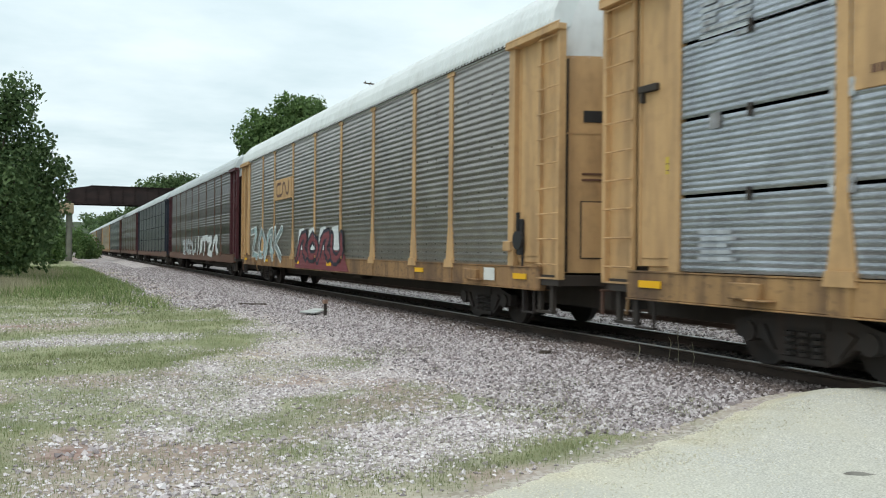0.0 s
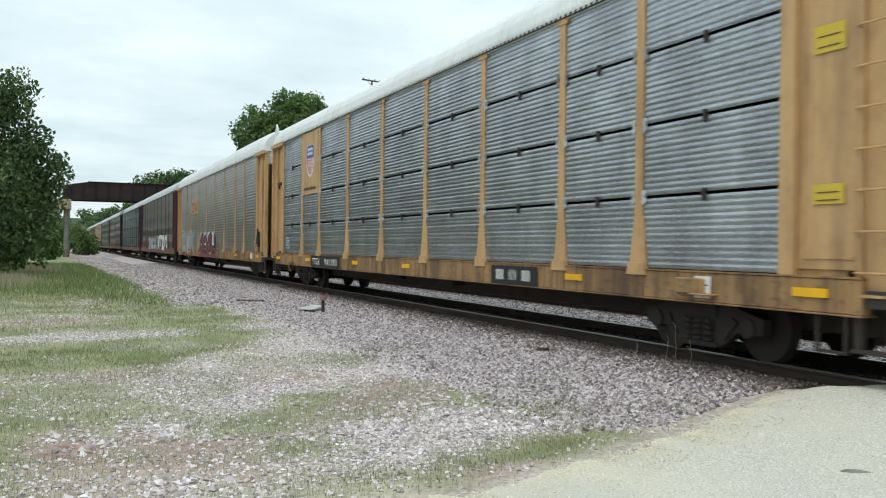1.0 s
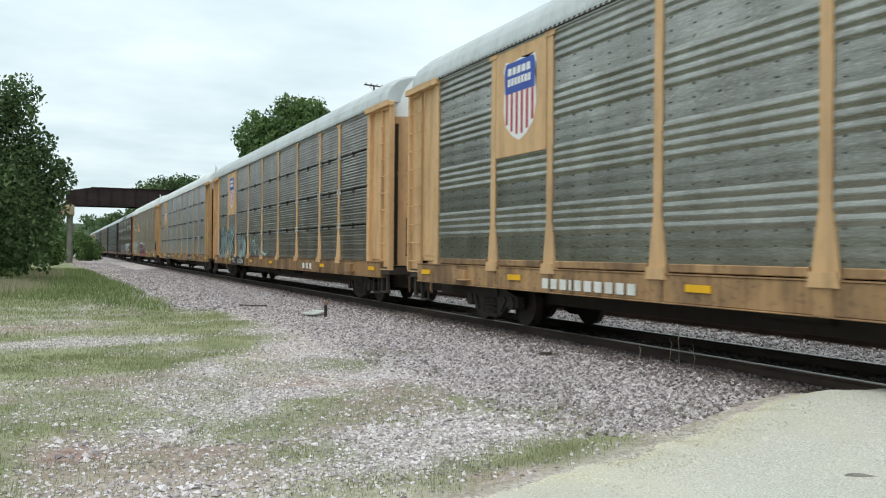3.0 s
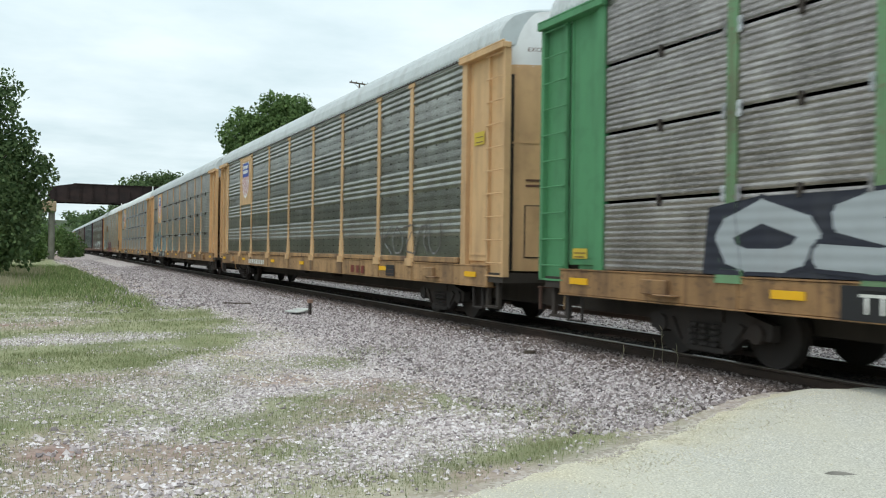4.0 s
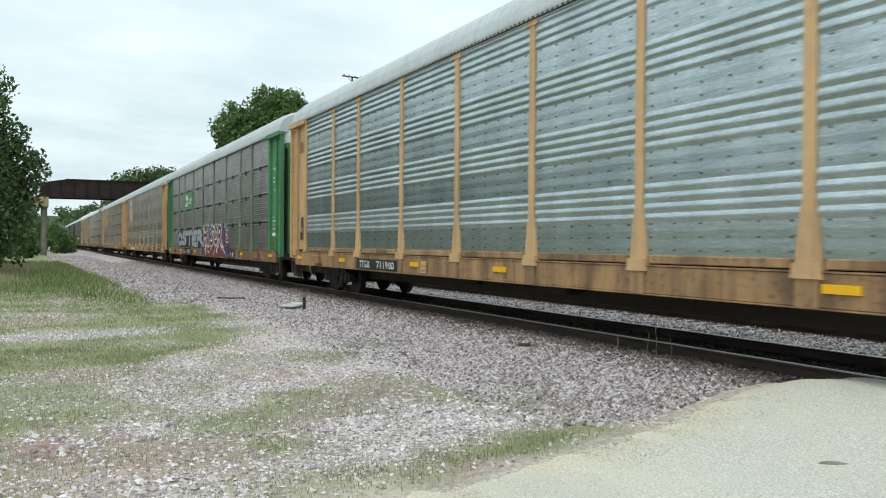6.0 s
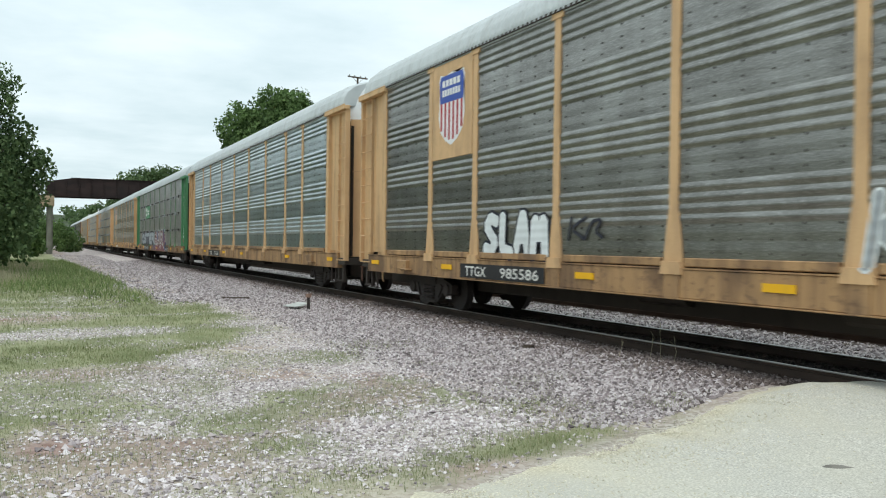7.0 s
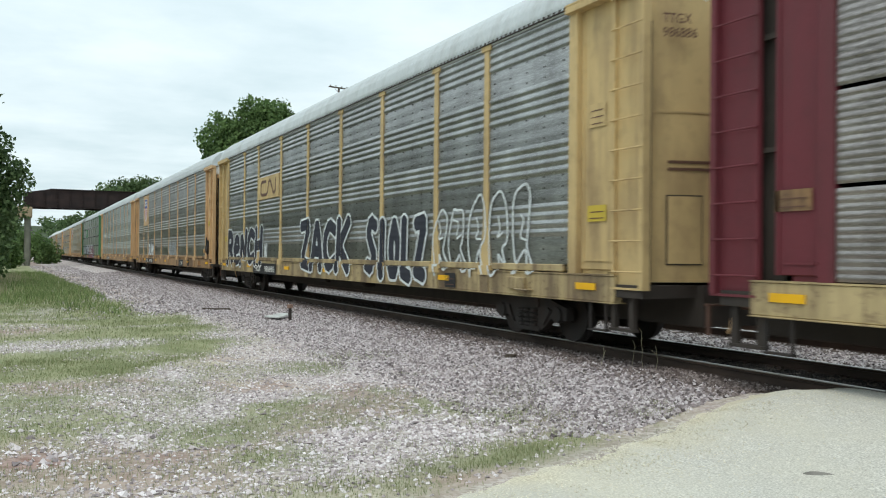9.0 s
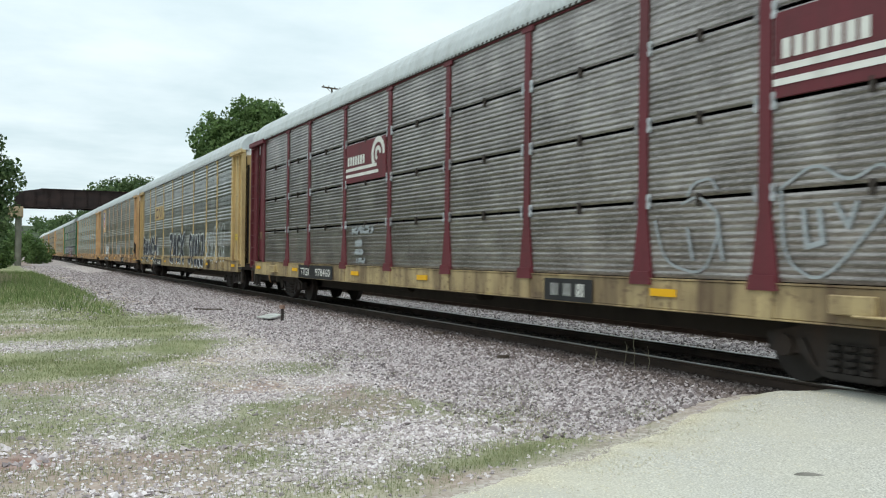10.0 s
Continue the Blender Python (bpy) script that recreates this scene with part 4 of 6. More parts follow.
def shield(car, y0, y1, z0, z1, plate, scale=1.0, drop=0.22):
    """A painted panel with a blue-topped, red and white striped shield."""
    yc, w = (y0 + y1) / 2, abs(y1 - y0)
    common("logo_panel", ("logo", round(w, 2), round(z1 - z0, 2)), lambda: boxes((-0.01, 0.03, -w / 2, w / 2, -(z1 - z0) / 2, (z1 - z0) / 2), bevel=0.006),
           plate, car, pose(PANEL_X - 0.025, yc, (z0 + z1) / 2))
    h, hw = 1.5 * scale, 0.60 * scale
    top = z1 - drop
    out = [(-0.5, 1.0), (-0.28, 0.965), (0, 1.0), (0.28, 0.965), (0.5, 1.0), (0.56, 0.9), (0.52, 0.78), (0.54, 0.6), (0.56, 0.4), (0.48, 0.2), (0.25, 0.07), (0, 0.0),
           (-0.25, 0.07), (-0.48, 0.2), (-0.56, 0.4), (-0.54, 0.6), (-0.52, 0.78), (-0.56, 0.9)]
    def place(u, v, k=1.0):
        return (yc - u * k * 2 * hw / 1.12, top - h / 2 + (v - 0.5) * h * k)
    x = PANEL_X - 0.036
    def flat(name, polys, mat, dx):
        bm = bmesh.new()
        for p in polys:
            bm.faces.new([bm.verts.new((x - dx, y, z)) for y, z in p])
        bmesh.ops.triangulate(bm, faces=bm.faces[:])
        for f in bm.faces:
            f.normal_update()
            if f.normal.x > 0:
                f.normal_flip()
        part(name, bm, mat, car)
    flat("shield_field", [[place(u, v) for u, v in out]], SHIELD_WHITE, 0.002)
    upper = [p for p in out if p[1] >= 0.6]
    flat("shield_head", [[place(u, v, 0.94) for u, v in upper]], BLUE, 0.005)
    stripes = []
    for i in range(6):
        u = -0.46 + i * 0.184
        lo = 0.05 + 0.45 * abs(u) ** 2 * 1.6
        stripes.append([place(u - 0.042, lo, 0.95), place(u + 0.042, lo, 0.95), place(u + 0.042, 0.6, 0.95), place(u - 0.042, 0.6, 0.95)])
    for stripe in stripes:
        flat("shield_stripe", [stripe], SHIELD_RED, 0.005)
    rows = []
    for v, ws in ((0.86, 5), (0.73, 7)):
        for i in range(ws):
            u = -0.40 + 0.80 * i / ws
            rows.append([place(u, v - 0.045), place(u + 0.62 / ws, v - 0.045), place(u + 0.62 / ws, v + 0.045), place(u, v + 0.045)])
    flat("shield_print", rows, SHIELD_WHITE, 0.009)


def worm(car, y0, y1, z0, z1, plate):
    """A yellow panel with a dark looping line mark."""
    w = abs(y1 - y0)
    common("logo_panel", ("logo", round(w, 2), round(z1 - z0, 2)), lambda: boxes((-0.01, 0.03, -w / 2, w / 2, -(z1 - z0) / 2, (z1 - z0) / 2), bevel=0.006),
           plate, car, pose(PANEL_X - 0.035, (y0 + y1) / 2, (z0 + z1) / 2))
    pts = [(0.40, 0.78), (0.20, 0.78), (0.15, 0.68), (0.15, 0.30), (0.20, 0.20), (0.42, 0.20), (0.48, 0.30), (0.52, 0.70), (0.58, 0.80), (0.64, 0.70), (0.72, 0.30), (0.78, 0.2), (0.84, 0.30),
           (0.86, 0.82)]
    path = [(y0 + (y1 - y0) * u, z0 + (z1 - z0) * v) for u, v in pts]
    painted("line_mark", thick(path, 0.10), BROWN, car, "dark looping line mark", 0.026)


def wheel_mark(car, y0, y1, z0, z1, arcs=True):
    """A maroon panel with a white wheel and two rail stripes."""
    w = abs(y1 - y0)
    common("logo_panel", ("logo", round(w, 2), round(z1 - z0, 2)), lambda: boxes((-0.01, 0.03, -w / 2, w / 2, -(z1 - z0) / 2, (z1 - z0) / 2), bevel=0.006),
           RED, car, pose(PANEL_X - 0.025, (y0 + y1) / 2, (z0 + z1) / 2))
    def at(u, v):
        return (y0 + (y1 - y0) * u, z0 + (z1 - z0) * v)
    s = [[at(0.0, 0.30), at(0.8, 0.30), at(0.8, 0.38), at(0.0, 0.38)], [at(0.0, 0.14), at(0.84, 0.14), at(0.84, 0.22), at(0.0, 0.22)]]
    cy, cz = at(0.83, 0.60)
    for rad, wd, a0, a1 in ((0.33, 0.13, -10, 250), (0.13, 0.10, 0, 270)):
        arc = [(cy - rad * math.cos(radians(a)), cz + rad * math.sin(radians(a))) for a in np.linspace(a0 + 10, a1 - 30, 14)]
        s += thick(arc, wd)
    s += bars(*[at(u, 0)[0] for u in (0.05, 0.50)], at(0, 0.56)[1], 0.22, [1.0] * 7, 0.4)
    painted("wheel_mark", s, LETTER, car, "white wheel and stripe mark", 0.02)


def block_mark(car, y0, y1, z0, z1):
    """A green panel with a white block mark and two rows of bars."""
    w = abs(y1 - y0)
    common("logo_panel", ("logo", round(w, 2), round(z1 - z0, 2)), lambda: boxes((-0.01, 0.03, -w / 2, w / 2, -(z1 - z0) / 2, (z1 - z0) / 2), bevel=0.006),
           GREEN, car, pose(PANEL_X - 0.025, (y0 + y1) / 2, (z0 + z1) / 2))
    def at(u, v):
        return (y0 + (y1 - y0) * u, z0 + (z1 - z0) * v)
    s = [[at(*p) for p in q] for q in (
        [(0.12, 0.86), (0.40, 0.86), (0.44, 0.74), (0.44, 0.62), (0.40, 0.52), (0.34, 0.52), (0.34, 0.68), (0.12, 0.66)],
        [(0.14, 0.60), (0.22, 0.60), (0.30, 0.40), (0.38, 0.40), (0.38, 0.48), (0.30, 0.50), (0.22, 0.66), (0.14, 0.64)],
        [(0.08, 0.20), (0.34, 0.20), (0.42, 0.28), (0.42, 0.42), (0.20, 0.42), (0.17, 0.34), (0.08, 0.32)])]
    s += bars(at(0.54, 0)[0], at(0.95, 0)[0], at(0, 0.56)[1], 0.13, [1] * 9, 0.4)
    s += bars(at(0.54, 0)[0], at(0.90, 0)[0], at(0, 0.38)[1], 0.13, [1] * 8, 0.4)
    painted("block_mark", s, LETTER, car, "white block mark and bars", 0.02)


def autorack(label, style, panel, trim, sill, roof, ends=None, cap=WHITE, kick=False, clips=None, near=True, logo_bay=None, hole=False, hood_z=4.85):
    """One enclosed tri-level auto carrier, its origin on the rails at its middle, its front towards +y."""
    car = tagged(new("autorack_car"), label, "autorack", "cars of the freight train")
    ends = ends or trim
    z0 = FLOOR + (0.15 if kick else 0.01)
    slit = 0.045 if style == "fine" else 0.0
    tier = (EAVE - 0.02 - z0) / 4
    for turned in (0, 180):
        M = pose(0, 0, 0, 0, 0, turned)
        common("side_sill", "sill", sill_mesh, sill, car, M)
        common("top_rail", "top_rail", lambda: boxes((-1.515, -1.40, -13.55, 13.55, 5.19, 5.25), bevel=0.008), trim if trim in (RED, GREEN, GREEN_POST, BROWN, NAVY) else ROOF_GREY, car, M)
        common("drip_edge", "drip_edge", lambda: boxes((-1.548, -1.45, -13.2, 13.2, 5.212, 5.262)), GRIME, car, M)
        for i, (a, b) in enumerate(zip(EDGES, EDGES[1:])):
            w = b - a
            for k in range(4):
                zc = z0 + (k + 0.5) * tier
                hh = tier - slit
                common("side_panel", ("panel", style, round(w, 2), round(hh, 3)), lambda: corrugated(w, -hh / 2, hh / 2, style), panel, car,
                       M @ pose(PANEL_X, (a + b) / 2, zc))
            if kick:
                common("kick_plate", ("kick", round(w, 2)), lambda: boxes((-1.522, -1.44, -w / 2 + 0.23, w / 2 - 0.23, FLOOR + 0.035, FLOOR + 0.15), bevel=0.012), sill, car,
                       M @ pose(0, (a + b) / 2, 0))
            if near and turned == 0:
                if style == "fine":
                    for k in range(1, 2 if i == logo_bay else 4):
                        common("bracket", "bracket", lambda: boxes((-1.525, -1.475, -0.022, 0.022, -0.10, 0.06)), clips or GRIME, car, M @ pose(0, (a + b) / 2, z0 + k * tier))
                else:
                    common("bolting", ("bolts", round(w, 2), round(tier, 3)), lambda: bolt_rows(w, tier), GRIME, car, M @ pose(PANEL_X, (a + b) / 2, z0))["kind"] = "stuff"
        for e in EDGES[1:-1]:
            common("side_post", "post", lambda: post_mesh(FLOOR, EAVE), trim, car, M @ pose(0, e, 0))
            if near and turned == 0 and style == "fine":
                for k in range(1, 4):
                    for s in (-1, 1):
                        common("clip", "clip", clip_mesh, SPRAY_PALE, car, M @ pose(-1.502, e + s * 0.125, z0 + k * tier))
        for s in (1, -1):
            N = M if s > 0 else M @ Matrix.Diagonal((1, -1, 1, 1))
            common("end_frame", ("end_frame", s), lambda: flipped(end_frame_mesh, s), ends, car, M)
            near_front = (s > 0) == (turned == 0)
            common("door_pocket", ("pocket", s, near_front, ends is RED), lambda: flipped(lambda: end_sheet_mesh(near_front, ends is RED), s), ends, car, M)
            # dark sheets added as the shade within, behind the slots
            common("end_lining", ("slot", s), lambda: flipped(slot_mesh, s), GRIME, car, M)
            common("eave_beam", ("eave", s), lambda: flipped(lambda: boxes((-1.60, -1.42, 11.8, 13.62, 5.12, 5.225), (-1.60, -1.56, 11.8, 13.62, 5.225, 5.26), bevel=0.008), s), ends, car, M)
            common("ladder", ("ladder", s), lambda: flipped(ladder_mesh, s), ends, car, M)
        common("end_door", ("end_door", hood_z), lambda: end_door_mesh(1.06, hood_z + 0.03), ends, car, M)
        for e in (-1, 1):
            common("door_gap", ("door_gap", e), lambda: curved_patch(min(e * 1.295, e * 1.215), max(e * 1.295, e * 1.215), 1.07, 4.7, 0.006), GRIME, car, M)
        common("door_seam", "door_seam", lambda: curved_patch(-1.25, 1.25, 3.42, 3.445, 0.012), ends, car, M)
        if near:
            common("hatch_rim", "hatch_rim", lambda: curved_patch(-1.02, -0.50, 1.30, 2.28, 0.008), GRIME, car, M)
            common("hatch", "hatch", lambda: curved_patch(-1.00, -0.52, 1.32, 2.26, 0.016), ends, car, M)
            if turned:
                common("hatch_rim", "hatch_rim_r", lambda: curved_patch(0.50, 1.02, 1.30, 2.28, 0.008), GRIME, car, M)
                common("hatch", "hatch_r", lambda: curved_patch(0.52, 1.00, 1.32, 2.26, 0.016), ends, car, M)
                if hole:
                    common("hand_hole", "hand_hole", lambda: curved_patch(0.30, 0.98, 3.62, 3.82, 0.012), BLACK, car, M)
                common("notice_print", "notice_bars", lambda: curved_patch(0.35, 1.0, 2.62, 2.66, 0.010), BROWN if ends is not GREEN else LETTER, car, M)
                common("notice_print", "notice_bars2", lambda: curved_patch(0.35, 1.0, 2.72, 2.76, 0.010), BROWN if ends is not GREEN else LETTER, car, M)
        common("end_hood", ("hood", hood_z), lambda: dome_mesh(hood_z), cap, car, M)
        common("coupler", "coupler", coupler_mesh, COUPLER, car, M)
        common("air_hose", "hose", hose_mesh, TAN, car, M)
        truck = common("truck", "bolster", bolster_mesh, IRON, car, M @ pose(0, 10.06, 0))
        for sx in (-1, 1):
            common("side_frame", "side_frame", side_frame_mesh, IRON, truck, pose(0, 0, 0, 0, 0, 0 if sx < 0 else 180))
            for sy in (-1, 1):
                common("wheel", "wheel", wheel_mesh, IRON, truck, pose(sx * 0.755, sy * 0.89, 0.42, 0, 0, 0 if sx < 0 else 180))
    common("roof", "roof", roof_mesh, roof, car)
    for y in (12.55, -12.55):
        common("roof_seam", ("seam", y), lambda: roof_seam_mesh(y), BLACK, car)
    common("underframe", "frame", frame_mesh, GRIME, car)
    common("deck", "deck", lambda: boxes((-1.4, 1.4, -12.9, 12.9, 2.62, 2.68)), GRIME, car)
    common("deck", "deck2", lambda: boxes((-1.4, 1.4, -12.9, 12.9, 3.92, 3.98)), GRIME, car)
    if near:
        for e in EDGES[1:-1]:
            common("sill_gusset", "gusset", lambda: boxes((-1.538, -1.50, -0.15, 0.15, SILL_LO, FLOOR), bevel=0.004), sill, car, pose(0, e, 0))
        for y in (10.6, -10.35):
            pad = common("jacking_pad", "pad", lambda: boxes((-1.60, -1.50, -0.30, 0.22, 0.86, 1.06), (-1.66, -1.50, -0.5, -0.1, 0.845, 0.87), bevel=0.012), sill, car, pose(0, y, 0))
        for y in (12.55, -12.55):
            common("stirrup", "stirrup", lambda: boxes((-1.50, -1.46, -0.2, -0.17, 0.34, 0.80), (-1.50, -1.46, 0.17, 0.2, 0.34, 0.80), (-1.52, -1.42, -0.2, 0.2, 0.33, 0.355)), IRON, car, pose(0, y, 0))
        for y in (12.4, 8.3, 3.4, -0.4, -7.6, -12.3):
            common("reflector", "reflector", lambda: boxes((-1.546, -1.53, -0.24, 0.24, 0.90, 1.0)), REFLECT, car, pose(0, y, 0.02))
    return car


def roof_seam_mesh(y):
    """The dark joint across the roof near one end."""
    prof = [(-1.54, 5.27), (-1.515, 5.46), (-1.41, 5.69), (-1.22, 5.87), (-0.9, 6.0), (-0.45, 6.085), (0, 6.105)]
    prof += [(-x, z) for x, z in prof[-2::-1]]
    bm = bmesh.new()
    rows = [[bm.verts.new((x, y + d, z)) for x, z in prof] for d in (-0.02, 0.02)]
    for k in range(len(prof) - 1):
        bm.faces.new((rows[0][k], rows[1][k], rows[1][k + 1], rows[0][k + 1]))
    bmesh.ops.solidify(bm, geom=bm.faces[:], thickness=0.02)
    bmesh.ops.recalc_face_normals(bm, faces=bm.faces)
    return bm


def raise_roof(car, k):
    """A taller roof of the same make, with its end hoods."""
    for ob in car.children:
        kind = ob.name.split(".")[0]
        if kind in ("roof", "roof_seam"):
            ob.matrix_basis = Matrix.Translation((0, 0, 5.25 * (1 - k))) @ Matrix.Diagonal((1, 1, k, 1)) @ ob.matrix_basis
        elif kind == "end_hood":
            q = 1 + (k - 1) * 0.62
            ob.matrix_basis = Matrix.Translation((0, 0, 4.72 * (1 - q))) @ Matrix.Diagonal((1, 1, q, 1)) @ ob.matrix_basis


def roof_fin(car):
    """A white door-top fin that stands up at a car's front corner."""
    part("roof_fin", prism(bmesh.new(), [(12.95, 5.2), (13.5, 5.2), (13.5, 5.8), (13.25, 6.08), (12.98, 5.85)], -1.47, -1.43), WHITE, car)


def flipped(make, s):
    bm = make()
    if s < 0:
        for v in bm.verts:
            v.co.y = -v.co.y
        bmesh.ops.reverse_faces(bm, faces=bm.faces[:])
    return bm


def bolt_rows(w, tier):
    bm = bmesh.new()
    for k in range(4):
        for dz in (0.07, 0.24, 0.42):
            n = max(3, int(w / 0.46))
            for i in range(n):
                y = -w / 2 + (i + 0.5) * w / n
                disc(bm, (-0.004, y, k * tier + dz), (1, 0, 0), 0.014, 0.022, 6)
    return bm


def hand_brake(car, y=-12.2):
    """Dark hand-brake gear on the car's side by its rear ladder."""
    bm = bmesh.new()
    disc(bm, (-1.52, y, 1.62), (1, 0, 0), 0.17, 0.05, 14)
    box(bm, -1.51, -1.43, y - 0.10, y + 0.10, 1.35, 2.0, bevel=0.02)
    box(bm, -1.55, -1.49, y - 0.02, y + 0.02, 1.75, 2.12)
    disc(bm, (-1.47, y - 0.08, 1.3), (0, 0, 1), 0.02, 0.5, 6)
    part("hand_brake", bm, BLACK, car, "black hand-brake gear")
    part("brake_step", boxes((-1.58, -1.46, -12.0, -11.72, 1.42, 1.60), bevel=0.01), YELLOW, car)


def placard(car, y, z, w, h, mat, lines=2):
    """A small notice with bars of writing."""
    painted("placard", [rect(y - w / 2, y + w / 2, z - h / 2, z + h / 2)], mat, car)
    painted("placard_print", [rect(y - 0.36 * w, y + 0.36 * w, z - h / 2 + h * (i + 0.65) / (lines + 0.6) - 0.02, z - h / 2 + h * (i + 0.65) / (lines + 0.6) - 0.005) for i in range(lines)], BROWN, car, "", 0.006)


CARS = {}


def build_cars():
    # far ahead, long since past the camera
    ahead = ((-1, "fine_b", BROWN_SHEET, BROWN, BROWN, MAROON), (-2, "fine", SLATE_SHEET, NAVY, BROWN, NAVY), (-3, "broad", BROWN_SHEET, BROWN, BROWN, MAROON),
             (-4, "broad", SLATE_SHEET, NAVY, BROWN, BROWN), (-5, "broad", GREY_BROWN, YELLOW, RUSTY, YELLOW), (-6, "fine", BROWN_SHEET, BROWN, BROWN, BROWN),
             (-7, "broad", GREY_GREEN, YELLOW, RUSTY, YELLOW), (-8, "fine", GREY_DARK, BROWN, BROWN, MAROON), (-9, "broad", GREY_MID, YELLOW, RUSTY, YELLOW),
             (-10, "broad", GREY_DARK, YELLOW, RUSTY, YELLOW), (-11, "fine", GREY_BROWN, BROWN, BROWN, BROWN), (-12, "broad", GREY_MID, YELLOW, RUSTY, YELLOW))
    words = {BROWN_SHEET: "dark brown", SLATE_SHEET: "dark slate", GREY_BROWN: "grimy brown-grey", GREY_GREEN: "greenish grey", GREY_DARK: "dark grey", GREY_MID: "grey"}
    for i, style, panel, trim, sill, ends in ahead:
        style = "broad" if style == "fine_b" else style
        CARS[i] = autorack(f"{words[panel]} enclosed auto carrier in the train ahead", style, panel, trim, sill, ROOF_GREY, ends, near=False)
    c = CARS[-1]
    graffiti(c, "1246", 5.6, -0.5, 1.05, 2.0, SPRAY_GREY, SPRAY_WHITE, 0.16, 0.05, 4)
    graffiti(c, "3517", -1.2, -8.4, 1.05, 2.1, SPRAY_WHITE, SPRAY_WHITE, 0.2, 0.06, 5)

    c = CARS[0] = autorack("yellow-framed auto carrier with ribbed grey sides and red graffiti", "even", GREY_TAUPE, YELLOW, RUSTY, ROOF, hole=True, hood_z=4.72)
    raise_roof(c, 1.18)
    worm(c, 7.0, 4.4, 3.28, 4.05, YELLOW)
    graffiti(c, "1472", 11.5, 5.8, 0.95, 2.25, SPRAY_AQUA, SPRAY_WHITE, 0.2, 0.06, 2)
    painted("graffiti_field", [[(3.7, 0.78), (3.6, 1.5), (-1.6, 1.5), (-2.4, 0.78)]], SPRAY_RED, c, "", -0.004)
    for k in range(4):
        painted("graffiti_tops", [[(3.55 - 1.3 * k, 1.4), (3.3 - 1.3 * k, 2.1), (2.7 - 1.3 * k, 2.15), (2.5 - 1.3 * k, 1.4)]], SPRAY_WHITE, c, "", -0.002)
    graffiti(c, "7476", 3.6, -1.7, 1.0, 1.95, SPRAY_RED, SPRAY_BLACK, 0.2, 0.11, 6)
    hand_brake(c)
    painted("stencil", [rect(-10.9, -11.35, 0.86, 1.1)], LETTER, c)

    c = CARS[1] = autorack("yellow auto carrier with pale galvanised corrugated sides in four tiers", "fine", GREY_LIGHT, YELLOW, SILL_YELLOW, ROOF, logo_bay=7, hole=True)
    shield(c, 9.1, 7.27, 3.13, 5.18, YELLOW, 0.72, 0.42)
    roof_fin(c)
    painted("slogan_print", bars(8.85, 7.5, 3.32, 0.09, [1] * 8 + [1] * 7, 0.4), BROWN, c, "", 0.02)["kind"] = "stuff"
    number_board(c, "TTGX", "941393", 7.75, 5.0)
    owner_mark(c, LETTER, -4.9, -6.35, 0.93, BLACK)
    for k in range(7):      # a bare block letter worn along the ribs, its hollow left grey
        z = 4.10 + 0.085 * k
        spans = [(11.45, 10.55)] if k in (1, 2, 5) else [(11.45, 11.15), (10.85, 10.55)]
        painted("worn_patch", [rect(a, b, z, z + 0.05) for a, b in spans], SPRAY_PALE, c, "bare pale patch on the corrugated sheet")["kind"] = "stuff"
    painted("worn_patch", [rect(11.55, 10.65, 4.86 + 0.085 * k, 4.905 + 0.085 * k) for k in range(4)], SPRAY_PALE, c)["kind"] = "stuff"
    painted("worn_patch", [rect(11.45 - 0.05 * (k % 2), 10.75 + 0.08 * (k % 3), 1.32 + 0.085 * k, 1.37 + 0.085 * k) for k in range(5)], SPRAY_PALE, c)["kind"] = "stuff"
    painted("worn_patch", [rect(11.25, 11.05, 3.0, 3.2)], SPRAY_PALE, c)
    placard(c, -12.45, 3.75, 0.42, 0.3, DECAL)
    part("door_latch", boxes((-1.50, -1.42, 12.35, 12.78, 3.70, 3.80), (-1.50, -1.42, 12.66, 12.72, 3.56, 3.70), bevel=0.01), GRIME, c, "dark steel door latch")
    placard(c, 12.1, 2.62, 0.16, 0.24, DECAL)
    placard(c, -12.45, 2.05, 0.42, 0.22, DECAL)
    placard(c, -10.6, 0.95, 0.3, 0.28, LETTER)

    c = CARS[2] = autorack("yellow auto carrier with streaked brown-grey corrugated sides and pale blue graffiti", "fine", GREY_BROWN, PEACH, RUSTY, ROOF_GREY, logo_bay=7)
    shield(c, 9.1, 7.27, 3.13, 5.18, PEACH)
    roof_fin(c)
    graffiti(c, "6372", 11.75, 7.5, 1.15, 2.45, SPRAY_BLACK, SPRAY_AQUA, 0.10, 0.15, 3)
    graffiti(c, "13", 6.6, 4.7, 1.15, 2.1, SPRAY_AQUA, SPRAY_AQUA, 0.25, 0.05, 8)
    graffiti(c, "726", 3.8, 0.2, 1.2, 1.9, SPRAY_AQUA, SPRAY_AQUA, 0.06, 0.02, 9)
    number_board(c, "TTGX", "151239", 7.95, 5.05)
    owner_mark(c, LETTER, -5.2, -6.5, 0.92)

    c = CARS[3] = autorack("tan-framed auto carrier with broad-ribbed greenish grey sides", "broad", GREY_GREEN, TAN, SILL_TAN, ROOF_GREY, kick=True)
    shield(c, 9.1, 7.27, 3.2, 5.18, TAN)
    painted("number_print", bars(7.3, 4.7, 0.9, 0.17, [1, 1, 1, 0.4, 1, 1, 1, 1, 1, 1], 0.4), LETTER, c)
    owner_mark(c, LETTER_RED, -5.2, -6.4, 0.9)
    placard(c, -8.1, 0.93, 0.55, 0.26, BLACK)
    placard(c, -12.45, 3.6, 0.42, 0.25, DECAL)
    graffiti(c, "24176", -7.4, -10.9, 1.3, 2.0, SPRAY_FADED, SPRAY_FADED, 0.03, 0.006, 12)

